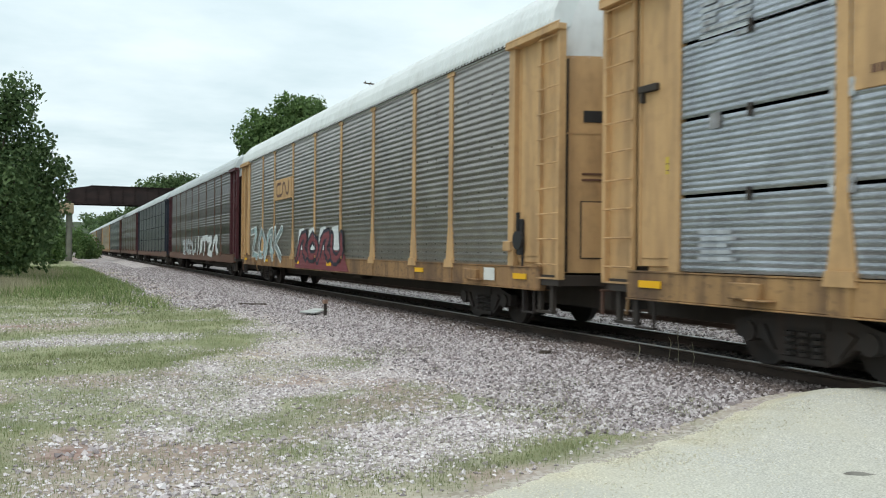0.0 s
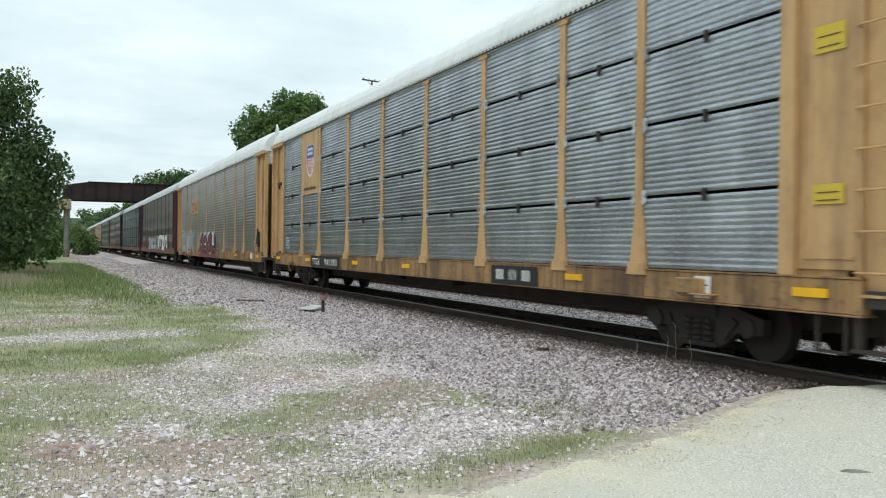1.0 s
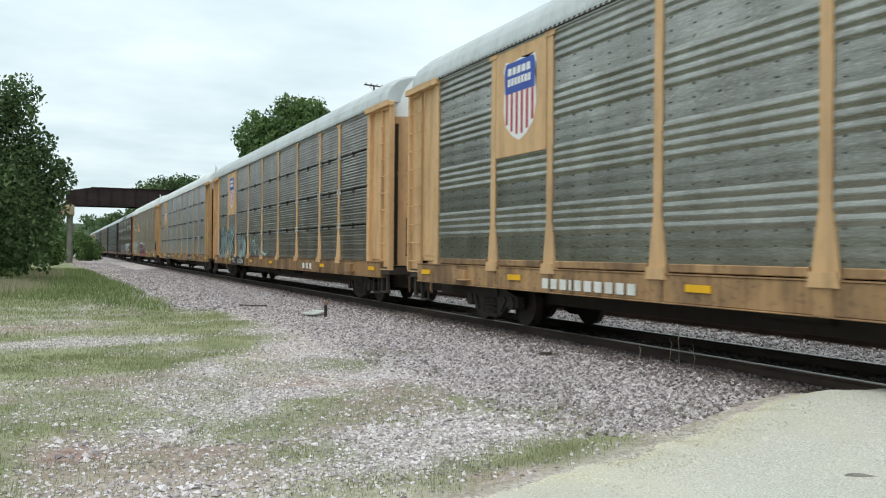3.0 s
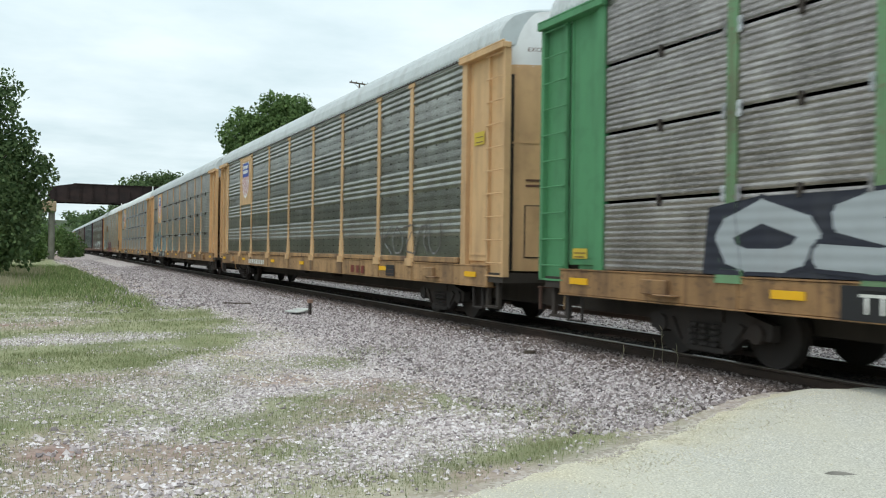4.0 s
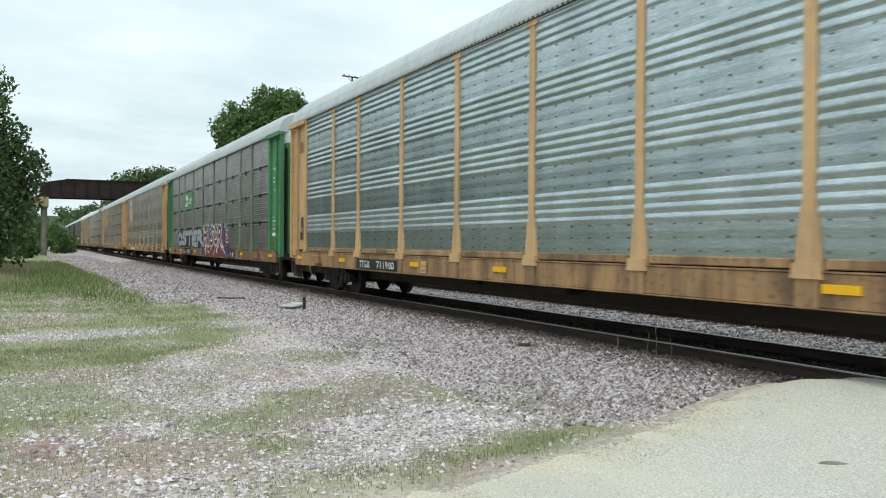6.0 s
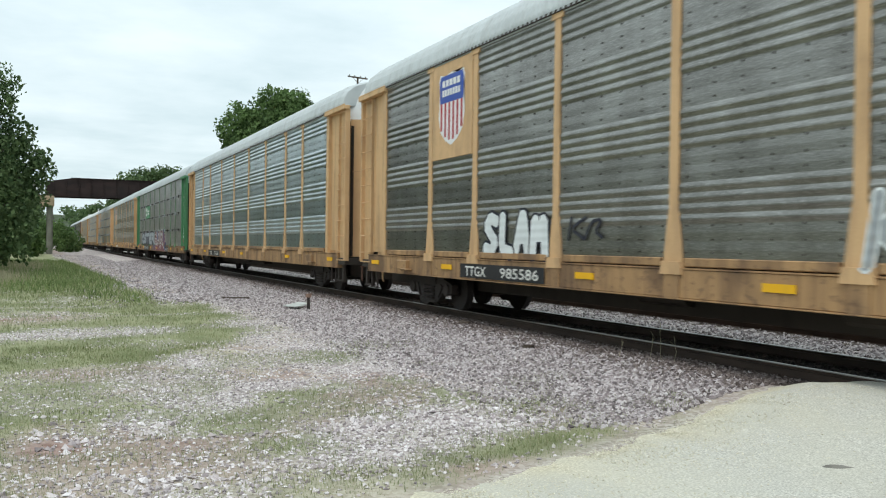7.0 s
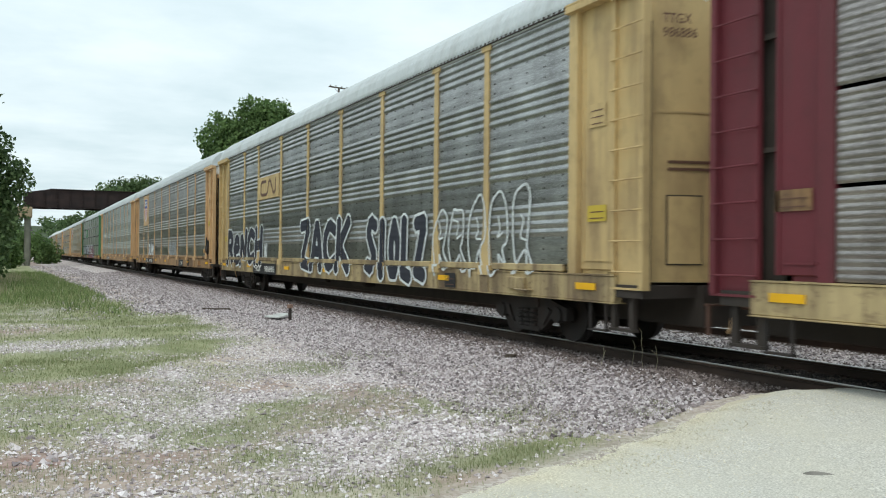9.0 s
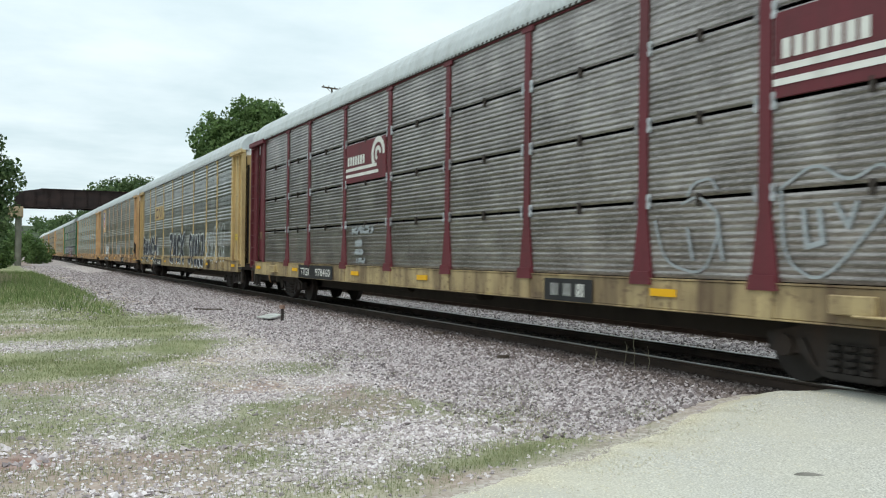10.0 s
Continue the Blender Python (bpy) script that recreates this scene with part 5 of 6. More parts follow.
    c = CARS[4] = autorack("green-framed auto carrier with grimy corrugated sides and large graffiti", "fine", GREY_WARM, GREEN_POST, RUSTY, ROOF_GREY, GREEN, hole=True)
    block_mark(c, 6.95, 4.47, 3.2, 4.15)
    painted("graffiti_field", [[(9.7, 1.17), (9.6, 2.0), (8.8, 2.1), (1.6, 2.12), (1.3, 1.9), (1.3, 1.17)]], SPRAY_BLACK, c, "", -0.004)
    graffiti(c, "OSTER", 9.6, 1.4, 1.2, 2.1, SPRAY_GREY, SPRAY_BLACK, 0.27, 0.05, 7, "black and silver block graffiti")
    painted("graffiti_field", [[(1.35, 0.8), (1.25, 1.7), (0.9, 2.1), (-1.2, 2.15), (-3.0, 2.2), (-4.0, 2.0), (-4.8, 1.6), (-5.3, 0.8)]], SPRAY_RED, c, "dark red graffiti field", -0.004)
    for patch in ([(-0.2, 1.6), (-0.4, 2.2), (-0.9, 2.2), (-0.8, 1.5)], [(-4.4, 0.85), (-4.5, 1.3), (-4.9, 1.4), (-5.1, 0.85)], [(1.5, 0.8), (1.4, 1.4), (0.8, 1.3), (0.9, 0.8)]):
        painted("graffiti_patch", [patch], SPRAY_BLUE, c, "", 0.0)
    for k, (a, b, w) in enumerate(((0.7, 0.35, 0.22), (0.1, -0.15, 0.10), (-0.7, -1.0, 0.26), (-1.9, -1.7, 0.12), (-2.4, -2.3, 0.3), (-3.0, -3.6, 0.2), (-3.3, -4.6, 0.3))):
        painted("graffiti_spike", [[(a, 1.3), (a - w, 1.35), (b - 0.5 * w, 0.80 + 0.12 * (k % 3)), (b, 0.84 + 0.12 * (k % 3))]], SPRAY_WHITE, c)
    graffiti(c, "HISOR", 1.2, -3.4, 1.25, 2.25, SPRAY_RUST, SPRAY_WHITE, 0.20, 0.075, 10, "rust and white graffiti letters")
    painted("graffiti_patch", [[(-3.7, 2.3), (-4.0, 2.25), (-4.3, 1.5), (-3.9, 1.3)]], SPRAY_BLUE, c)
    graffiti(c, "Z", -4.25, -4.85, 1.45, 1.95, SPRAY_RED, SPRAY_WHITE, 0.12, 0.05, 11)
    number_board(c, "TTGX", "160537", 7.45, 4.75)
    owner_mark(c, LETTER, -5.0, -6.2, 0.92, BLACK)
    placard(c, 12.5, 1.4, 0.4, 0.16, DECAL)
    for z, w in ((4.05, 0.3), (3.72, 0.2), (3.58, 0.25), (2.32, 0.16), (2.2, 0.34), (2.06, 0.12), (1.92, 0.3)):
        painted("stencil", [rect(-12.3, -12.3 - w, z - 0.025, z + 0.025)], LETTER, c)
    painted("stencil_frame", [rect(-12.66, -12.69, 3.3, 3.95), rect(-12.4, -12.69, 3.27, 3.3), rect(-12.5, -12.69, 3.95, 3.98)], LETTER, c)
    painted("stencil", [rect(-12.2, -12.7, 1.66, 1.78)], LETTER, c)
    placard(c, -12.25, 1.48, 0.28, 0.2, RUSTY)

    c = CARS[5] = autorack("tan-framed auto carrier with clean bluish galvanised broad-ribbed sides", "broad", GREY_BLUE, TAN, SILL_TAN, ROOF_GREY, kick=True)
    number_board(c, "TTGX", "711900", 6.95, 4.5, 0.9, 0.26)
    graffiti(c, "726", 12.6, 12.1, 1.9, 2.25, BLACK, BLACK, 0.03, 0.01, 14)
    graffiti(c, "372", 12.65, 12.1, 1.5, 1.85, BLACK, BLACK, 0.03, 0.01, 15)
    painted("pocket_print", [rect(12.35, 12.75, 4.3 + 0.07 * i, 4.33 + 0.07 * i) for i in range(5)], BROWN, c)["kind"] = "stuff"
    placard(c, 2.9, 0.92, 0.3, 0.26, TAN)

    c = CARS[6] = autorack("yellow-framed auto carrier with dark broad-ribbed grey sides", "broad", GREY_DARK, TAN, SILL_TAN, ROOF_GREY, kick=True)
    shield(c, 9.1, 7.27, 3.2, 5.18, TAN)
    graffiti(c, "SLAM", 6.75, 4.5, 1.2, 2.05, SPRAY_WHITE, SPRAY_BLACK, 0.22, 0.04, 16, "white bubble graffiti")
    graffiti(c, "2647", -1.5, -3.9, 1.2, 2.0, SPRAY_GREY, SPRAY_WHITE, 0.10, 0.03, 17)
    graffiti(c, "27", 3.9, 3.0, 1.5, 1.85, SPRAY_BLACK, SPRAY_BLACK, 0.03, 0.01, 23)
    number_board(c, "TTGX", "985586", 7.5, 4.65, 0.92, 0.27)
    owner_mark(c, LETTER, -5.1, -6.2, 0.9, BLACK)
    placard(c, -7.8, 0.93, 0.5, 0.28, BLACK)
    hand_brake(c)
    placard(c, -12.5, 2.75, 0.5, 0.2, DECAL)
    placard(c, -12.5, 3.7, 0.4, 0.35, YELLOW, 3)

    c = CARS[7] = autorack("pale yellow auto carrier with ribbed grey sides and bold graffiti", "broad", GREY_MID, CREAM, SILL_CREAM, ROOF_GREY, kick=True, hood_z=5.02)
    worm(c, 7.05, 4.4, 3.28, 4.05, CREAM)
    graffiti(c, "ReNCH", 11.95, 6.5, 0.95, 2.38, SPRAY_BLACK, SPRAY_WHITE, 0.34, 0.055, 18, "black graffiti letters edged in white")
    graffiti(c, "ZACK", 2.15, -2.2, 0.9, 2.4, SPRAY_BLACK, SPRAY_WHITE, 0.32, 0.06, 19, "black graffiti letters edged in white")
    graffiti(c, "SIOLZ", -3.3, -6.75, 0.85, 2.3, SPRAY_BLACK, SPRAY_WHITE, 0.30, 0.06, 20, "black graffiti letters edged in white")
    graffiti(c, "36", 6.25, 5.85, 1.25, 1.75, SPRAY_WHITE, SPRAY_WHITE, 0.05, 0.01, 22)
    r = random.Random(31)
    for k in range(5):      # hollow letters drawn in a thin white line
        a, top = -7.0 - 0.78 * k, 2.3 + 0.09 * k
        ring = [(-0.1, 1.1), (0, 1.7), (-0.12, top - 0.15), (-0.4, top), (-0.66, top - 0.2), (-0.6, 1.75), (-0.5, 1.5), (-0.74, 1.1), (-0.5, 1.2), (-0.42, 1.5), (-0.3, 1.25), (-0.1, 1.1)]
        ring = [(a + y + r.uniform(-0.1, 0.1), z + r.uniform(-0.12, 0.12)) for y, z in ring]
        painted("chalk_stroke", thick(rounded(rounded(ring + ring[:1])), 0.05), SPRAY_WHITE, c)
        mark = [(a - 0.25 + r.uniform(-0.1, 0.1), 2.1), (a - 0.42, 1.95 + r.uniform(-0.1, 0.1)), (a - 0.28, 1.72), (a - 0.5, 1.75 + r.uniform(-0.1, 0.1))]
        painted("chalk_stroke", thick(rounded(mark), 0.04), SPRAY_WHITE, c)
    number_board(c, "TTGX", "986886", 7.45, 4.75, 0.9)
    placard(c, -7.9, 0.93, 0.45, 0.28, BLACK)
    placard(c, -12.45, 2.05, 0.45, 0.24, DECAL)
    placard(c, 12.5, 2.0, 0.35, 0.2, DECAL)
    placard(c, -12.45, 3.5, 0.4, 0.35, CREAM, 3)

    end_letters(c, "TTGX", -0.95, 4.72, 0.14, 0.42, BROWN)
    end_letters(c, "986886", -0.92, 4.52, 0.14, 0.5, BROWN)
    for k in (3, 6, 7):
        end_letters(CARS[k], "EXCESS", -0.85, 5.14, 0.075, 0.40, BROWN)

    c = CARS[8] = autorack("maroon-framed auto carrier with weathered grey corrugated sides on a cream sill", "fine", GREY_WARM, RED, SILL_CREAM, ROOF_GREY, RED)
    wheel_mark(c, 4.1, 1.6, 3.2, 4.15)
    wheel_mark(c, -9.35, -11.75, 3.2, 4.15)
    number_board(c, "TTGX", "978460", 7.75, 5.1)
    owner_mark(c, LETTER, -5.0, -6.0, 0.92, BLACK)
    for glyphs, a, b, z, hgt, seed in (("27C3", 3.7, 2.3, 1.92, 0.2, 41), ("263", 3.45, 3.0, 1.62, 0.16, 42), ("724", 3.5, 2.95, 1.42, 0.14, 43), ("36", 3.4, 2.8, 1.22, 0.14, 44)):
        graffiti(c, glyphs, a, b, z, z + hgt, SPRAY_GREY, SPRAY_GREY, 0.05, 0.012, seed)
    for stroke in (thick(rounded(rounded([(-9.45, 2.2), (-9.5, 1.4), (-10.0, 1.15), (-10.9, 2.1), (-10.7, 2.4), (-10.3, 2.2), (-9.9, 2.45), (-9.45, 2.2)])), 0.035),
                   thick(rounded(rounded([(-7.4, 1.9), (-7.6, 1.35), (-8.3, 1.2), (-8.6, 1.9), (-8.2, 2.2), (-7.9, 2.1)])), 0.035),
                   thick([(-9.75, 1.95), (-9.8, 1.55), (-10.0, 1.6), (-9.95, 1.95)], 0.06),
                   thick([(-10.15, 2.0), (-10.3, 1.75), (-10.4, 2.0)], 0.05),
                   thick(rounded([(-8.0, 2.2), (-8.1, 2.35), (-8.4, 2.4), (-8.5, 2.25)]), 0.035),
                   thick([(-8.0, 1.8), (-8.1, 1.4)], 0.05),
                   thick([(-8.5, 1.9), (-8.6, 1.4)], 0.05)):
        painted("chalk_stroke", stroke, SPRAY_GREY, c)
    placard(c, 12.4, 2.05, 0.5, 0.24, RUSTY)


build_cars()


# ---------------------------------------------------------------- bridge over the track
def build_bridge():
    y0, y1, lo = 115.0, 119.4, 6.92
    bridge = tagged(new("girder_bridge"), "dark rusty plate-girder bridge spanning high over the track", "bridge")
    for y in (y0, y1):
        bm = bmesh.new()
        poly = [(0.5, lo), (20.5, lo), (20.5, 8.6), (17.6, 9.12), (3.4, 9.12), (0.5, 8.62)]
        a = [bm.verts.new((x, y - 0.03, z)) for x, z in poly]
        b = [bm.verts.new((x, y + 0.03, z)) for x, z in poly]
        bm.faces.new(a); bm.faces.new(b[::-1])
        for i in range(6):
            j = (i + 1) % 6
            bm.faces.new((a[j], a[i], b[i], b[j]))
        bmesh.ops.recalc_face_normals(bm, faces=bm.faces)
        girder = part("girder", bm, GIRDER, bridge)
        part("flange", boxes((0.45, 20.55, y - 0.24, y + 0.24, lo - 0.06, lo)), GIRDER, girder)
        part("flange", boxes((3.4, 17.6, y - 0.24, y + 0.24, 9.12, 9.18)), GIRDER, girder)
        stiff = mesh_of("stiffener", boxes((-0.02, 0.02, -0.19, 0.19, lo, 8.95)), GIRDER)
        for k in range(13):
            s = new("stiffener", stiff)
            s.parent = girder
            s.location = (1.4 + 1.45 * k, y, -0.34 if k in (0, 12) else 0.0)
    part("bridge_deck", boxes((0.5, 20.5, y0 + 0.03, y1 - 0.03, lo + 0.25, lo + 0.6)), GIRDER, bridge)
    for x, d in ((0.25, 1), (20.3, -1)):
        pier = tagged(new("bridge_pier"), "concrete bridge pier with a tan stone bearing block on top", "pier", "piers of the bridge")
        for y in (y0 + 0.2, y1 - 0.2):
            bm = bmesh.new()
            disc(bm, (x + 0.75 * d, y, 2.6), (0, 0, 1), 0.36, 6.0, 16)
            part("column", bm, CONCRETE, pier)
        part("bearing_block", boxes((x - 0.75, x + 1.25, y0 - 0.6, y1 + 0.6, 5.62, 6.86), bevel=0.08), TAN_STONE, pier)
    tagged(new("bridge_abutment", mesh_of("bridge_abutment", boxes((-9.0, -0.55, y0 - 0.4, y1 + 0.4, -0.4, 8.2), bevel=0.06), CONCRETE)), "weathered concrete abutment carrying the bridge end", "abutment")


build_bridge()


# ---------------------------------------------------------------- trees
def leaves_mesh(name, blobs, count, size, mat, seed):
    """Many small leaf clumps spread through uneven lobes."""
    r = np.random.default_rng(seed)
    vol = np.array([b[3] * b[4] for b in blobs], float)
    pick = r.choice(len(blobs), count, p=vol / vol.sum())
    B = np.array(blobs, float)[pick]
    d = r.normal(size=(count, 3))
    d /= np.linalg.norm(d, axis=1)[:, None]
    rad = r.uniform(0, 1, count) ** 0.38
    lump = 1 + 0.22 * np.sin(5.1 * d[:, 0] + 2.3 * B[:, 0]) * np.sin(4.3 * d[:, 2] + B[:, 1]) + 0.12 * np.sin(11 * d[:, 1] + 7 * d[:, 2])
    keep = np.sin(9 * d[:, 0] + 3 * B[:, 2]) + np.sin(8 * d[:, 2] + 5 * B[:, 0]) + np.sin(7 * d[:, 1]) > -1.75
    c = B[:, :3] + d * (rad * lump)[:, None] * B[:, [3, 3, 4]]
    c = c[keep]
    n = len(c)
    u = r.normal(size=(n, 3)); u /= np.linalg.norm(u, axis=1)[:, None]
    w = np.cross(u, r.normal(size=(n, 3))); w /= np.linalg.norm(w, axis=1)[:, None]
    s = size * r.uniform(0.55, 1.3, n)[:, None]
    v = np.stack([c - u * s, c + w * s * 0.55, c + u * s, c - w * s * 0.55], 1).reshape(-1, 3)
    return raw_mesh(name, v.tolist(), np.arange(4 * n).reshape(-1, 4).tolist(), mat)


def limb(bm, a, b, r0, r1):
    a, b = Vector(a), Vector(b)
    m = Matrix.Translation((a + b) / 2) @ (b - a).to_track_quat("Z", "Y").to_matrix().to_4x4()
    bmesh.ops.create_cone(bm, cap_ends=True, segments=8, radius1=r0, radius2=r1, depth=(b - a).length * 1.03, matrix=m)


def tree(x, y, trunk, blobs, count, size, mat, seed, label, name="tree"):
    t = tagged(new(name), label, name.replace("_", " "))
    z = float(ground_height(np.array(float(x)), np.array(float(y)))) - 0.1
    t.location = (x, y, z)
    top = max(b[2] for b in blobs) * 0.75
    bm = bmesh.new()
    mid = (0.15, 0.1, top * 0.5)
    limb(bm, (0, 0, 0), mid, trunk, trunk * 0.7)
    limb(bm, mid, (0, 0, top), trunk * 0.7, trunk * 0.25)
    for b in blobs:
        f = (mid[0] * 0.6, mid[1] * 0.6, max(0.3, min(top, b[2] - 0.6 * b[4]) * 0.7))
        limb(bm, f, (b[0], b[1], b[2]), trunk * 0.35, trunk * 0.1)
    part("trunk", bm, BARK, t)
    crown = new("crown", leaves_mesh("crown", blobs, count, size, mat, seed))
    crown.parent = t
    return t


def build_trees():
    # the thicket beside the track, in front of the bridge
    tree(-3.2, 47, 0.22, [(1.1, 0, 9.0, 1.2, 1.5), (0.2, 0.4, 7.9, 1.7, 1.7), (-1.9, 0.5, 7.6, 2.4, 2.6), (2.0, 0.3, 6.9, 1.0, 1.1), (1.5, 0.3, 5.7, 1.7, 1.4), (3.1, 0.2, 5.5, 0.8, 1.0), (2.5, 0.4, 4.2, 1.1, 1.1),
                          (0.2, -0.6, 4.0, 2.6, 2.0), (1.7, 0.6, 2.4, 1.2, 1.6), (-3, 0, 4, 3.0, 3.5), (1.2, -0.8, 1.9, 2.0, 1.6)], 27000, 0.13, LEAF, 11,
         "leafy green trackside tree with dense low branches")
    tree(-4.2, 60, 0.2, [(0.8, 0, 6.6, 2.0, 2.2), (2.2, 0.4, 4.8, 1.6, 2.0), (1.6, 0, 2.4, 1.4, 2.0), (-1.5, 0, 5, 3, 3.4), (0.5, 0, 2.2, 2.6, 2.0)], 15000, 0.18, LEAF, 12,
         "dark green bushy tree in a trackside thicket")
    tree(-3.8, 78, 0.2, [(0.6, 0, 6.8, 2.2, 2.6), (2.2, 0, 4.2, 1.7, 2.4), (0.4, 0, 2.4, 2.6, 2.2)], 8000, 0.22, LEAF, 13, "green tree before the bridge pier")
    tree(-1.0, 96, 0.12, [(0.2, 0, 1.6, 1.2, 1.7), (0.0, 0.8, 3.2, 0.9, 1.5)], 3500, 0.2, LEAF_FAR, 14, "bright green shrub at the foot of a bridge pier", "shrub")
    tree(3.3, 134, 0.12, [(0, 0, 1.8, 1.5, 2.2), (1.2, 6, 1.4, 1.6, 1.8), (-1.0, 2, 2.6, 1.4, 2.2), (-3.0, 4, 2.6, 2.0, 3.0)], 5200, 0.24, LEAF_FAR, 15, "bright green shrub growing beyond the bridge", "shrub")
    tree(-8, 44, 0.25, [(0, 0, 6, 3.5, 4.0), (-4, 3, 5, 4, 4.5), (-9, 5, 5, 4, 4.5)], 9000, 0.25, LEAF, 16, "green trackside tree at the edge of the thicket")
    # the tall tree behind the train and the woods farther on
    tree(18.4, 73, 0.45, [(0.6, 0, 12.9, 3.0, 2.5), (-2.4, 0.6, 11.2, 2.3, 2.4), (3.2, 0.2, 12.2, 2.4, 2.4), (0.2, -1, 9.4, 3.4, 2.4), (-4.0, 0.5, 7.8, 1.5, 1.5), (3.6, 0.3, 8.6, 2.0, 2.2), (-1.0, 0, 7.2, 3.4, 2.4)],
         44000, 0.19, LEAF_FAR, 17, "tall broad green tree standing behind the freight train")
    r = random.Random(5)
    woods = [(13.6, 158, 13.6), (17.2, 162, 15.4), (20.5, 160, 16.2), (24.5, 165, 15.5), (12.5, 205, 10.6), (16.5, 214, 12.0), (21, 220, 13), (9.5, 262, 8.2), (13, 275, 11.0), (-3, 235, 7.5), (-9, 215, 9), (-14, 190, 10)]
    for k, (x, y, h) in enumerate(woods):
        bl = [(r.uniform(-1.6, 1.6), r.uniform(-1, 1), h - 2.2 + r.uniform(-0.8, 0.2), r.uniform(1.9, 2.8), r.uniform(1.7, 2.4)) for _ in range(3)]
        bl += [(r.uniform(-2.4, 2.4), r.uniform(-1, 1), h * 0.52, 2.8, h * 0.3), (0, 0, h * 0.3, 2.8, h * 0.28)]
        tree(x, y, 0.22, bl, 3600, 0.34, LEAF, 30 + k, "distant green woodland tree beyond the bridge")


build_trees()


def build_far_woods():
    """Crowns of the woods on the hills ahead, too far to count."""
    r = np.random.default_rng(9)
    blobs = []
    for _ in range(420):
        x, y = r.uniform(-120, 160), r.uniform(430, 900)
        if abs(x - TRACK_X) < 10:
            continue
        z = float(ground_height(np.array(x), np.array(y)))
        blobs.append((x, y, z + 4.0, r.uniform(4, 7), r.uniform(3.5, 6)))
    me = leaves_mesh("far_woods", blobs, 16000, 1.5, LEAF, 40)
    tagged(new("far_woods", me), "hazy wooded hillside far beyond the track", "woods", kind="stuff")


build_far_woods()


# ---------------------------------------------------------------- small trackside things
def build_pole():
    pole = tagged(new("utility_pole"), "wooden utility pole with a crossarm standing behind the train", "utility pole")
    x, y = 16.65, 47.1
    pole.matrix_basis = pose(x, y, -0.4, 0, 0, 12)
    bm = bmesh.new()
    limb(bm, (0, 0, 0), (0, 0, 11.35), 0.13, 0.055)
    part("post", bm, BARK, pole)
    part("crossarm", boxes((-0.66, 0.66, -0.04, 0.04, 11.50, 11.57)), BARK, pole)
    for e in (-1, 1):
        bm = bmesh.new()
        limb(bm, (0, -0.05, 11.2), (e * 0.36, -0.05, 11.5), 0.012, 0.012)
        part("brace", bm, BARK, pole)
    for dx in (-0.55, -0.2, 0.2, 0.55):
        bm = bmesh.new()
        disc(bm, (dx, 0, 11.61), (0, 0, 1), 0.03, 0.08, 8)
        part("insulator", bm, CONCRETE, pole)


def build_marker():
    """Two pale cover plates on the ballast beside a short capped post."""
    plates = tagged(new("cover_plate"), "pale metal cover plates lying on the ballast shoulder", "cover plate")
    plates.matrix_basis = pose(6.0, 21.45, -0.205, 0, -4, 28)
    part("plate", boxes((-0.24, 0.02, -0.26, 0.26, 0, 0.04), bevel=0.008), paint("plate_grey", (0.52, 0.54, 0.52)), plates)
    part("plate", boxes((0.04, 0.32, -0.2, 0.24, 0.015, 0.055), bevel=0.008), paint("plate_grey", (0.52, 0.54, 0.52)), plates)
    post = tagged(new("marker_post"), "short dark marker post with a rusty cap beside the plates", "marker post")
    post.location = (6.12, 20.8, -0.36)
    bm = bmesh.new()
    limb(bm, (0, 0, 0), (0, 0, 0.42), 0.045, 0.04)
    part("shaft", bm, IRON, post)
    bm = bmesh.new()
    disc(bm, (0, 0, 0.46), (0, 0, 1), 0.075, 0.09, 12)
    part("cap", bm, paint("rust_cap", (0.27, 0.17, 0.13)), post)


def build_scraps():
    r = random.Random(12)
    for x, y, l, a in ((5.35, 25.9, 0.85, 62), (7.7, 15.2, 0.22, 20), (6.9, 11.4, 0.16, 70)):
        z = float(ground_height(np.array(x), np.array(y)))
        bm = boxes((-0.05, 0.06, -l / 2, l / 2, 0, 0.05), bevel=0.012)
        for v in bm.verts:
            v.co += Vector((r.uniform(-0.02, 0.02), r.uniform(-0.03, 0.03), r.uniform(-0.01, 0.01)))
        ob = new("wood_scrap", mesh_of("wood_scrap", bm, TIMBER))
        ob.matrix_basis = pose(x, y, z + 0.015, 0, 0, a)
        tagged(ob, "dark splintered scrap of tie timber lying on ballast", "wood scrap", "scraps on the ballast")
    patch = bmesh.new()
    rim = [patch.verts.new((0.12 * math.cos(a) * r.uniform(0.8, 1.15), 0.055 * math.sin(a) * r.uniform(0.7, 1.2), 0.006)) for a in np.linspace(0, 6.283, 19)[:-1]]
    foot = [patch.verts.new((1.08 * v.co.x, 1.08 * v.co.y, -0.004)) for v in rim]
    patch.faces.new(rim)
    for k in range(len(rim)):
        patch.faces.new((foot[k], foot[k - 1], rim[k - 1], rim[k]))
    bmesh.ops.recalc_face_normals(patch, faces=patch.faces)
    ob = new("tar_patch", mesh_of("tar_patch", patch, concrete("old_tar", (0.26, 0.25, 0.22))))
    ob.matrix_basis = pose(5.5, 4.52, float(road_height(np.array(5.5), np.array(4.52))) - 0.001, 0, 0, -28)
    tagged(ob, "small dark tar patch on the pale road", "tar patch")


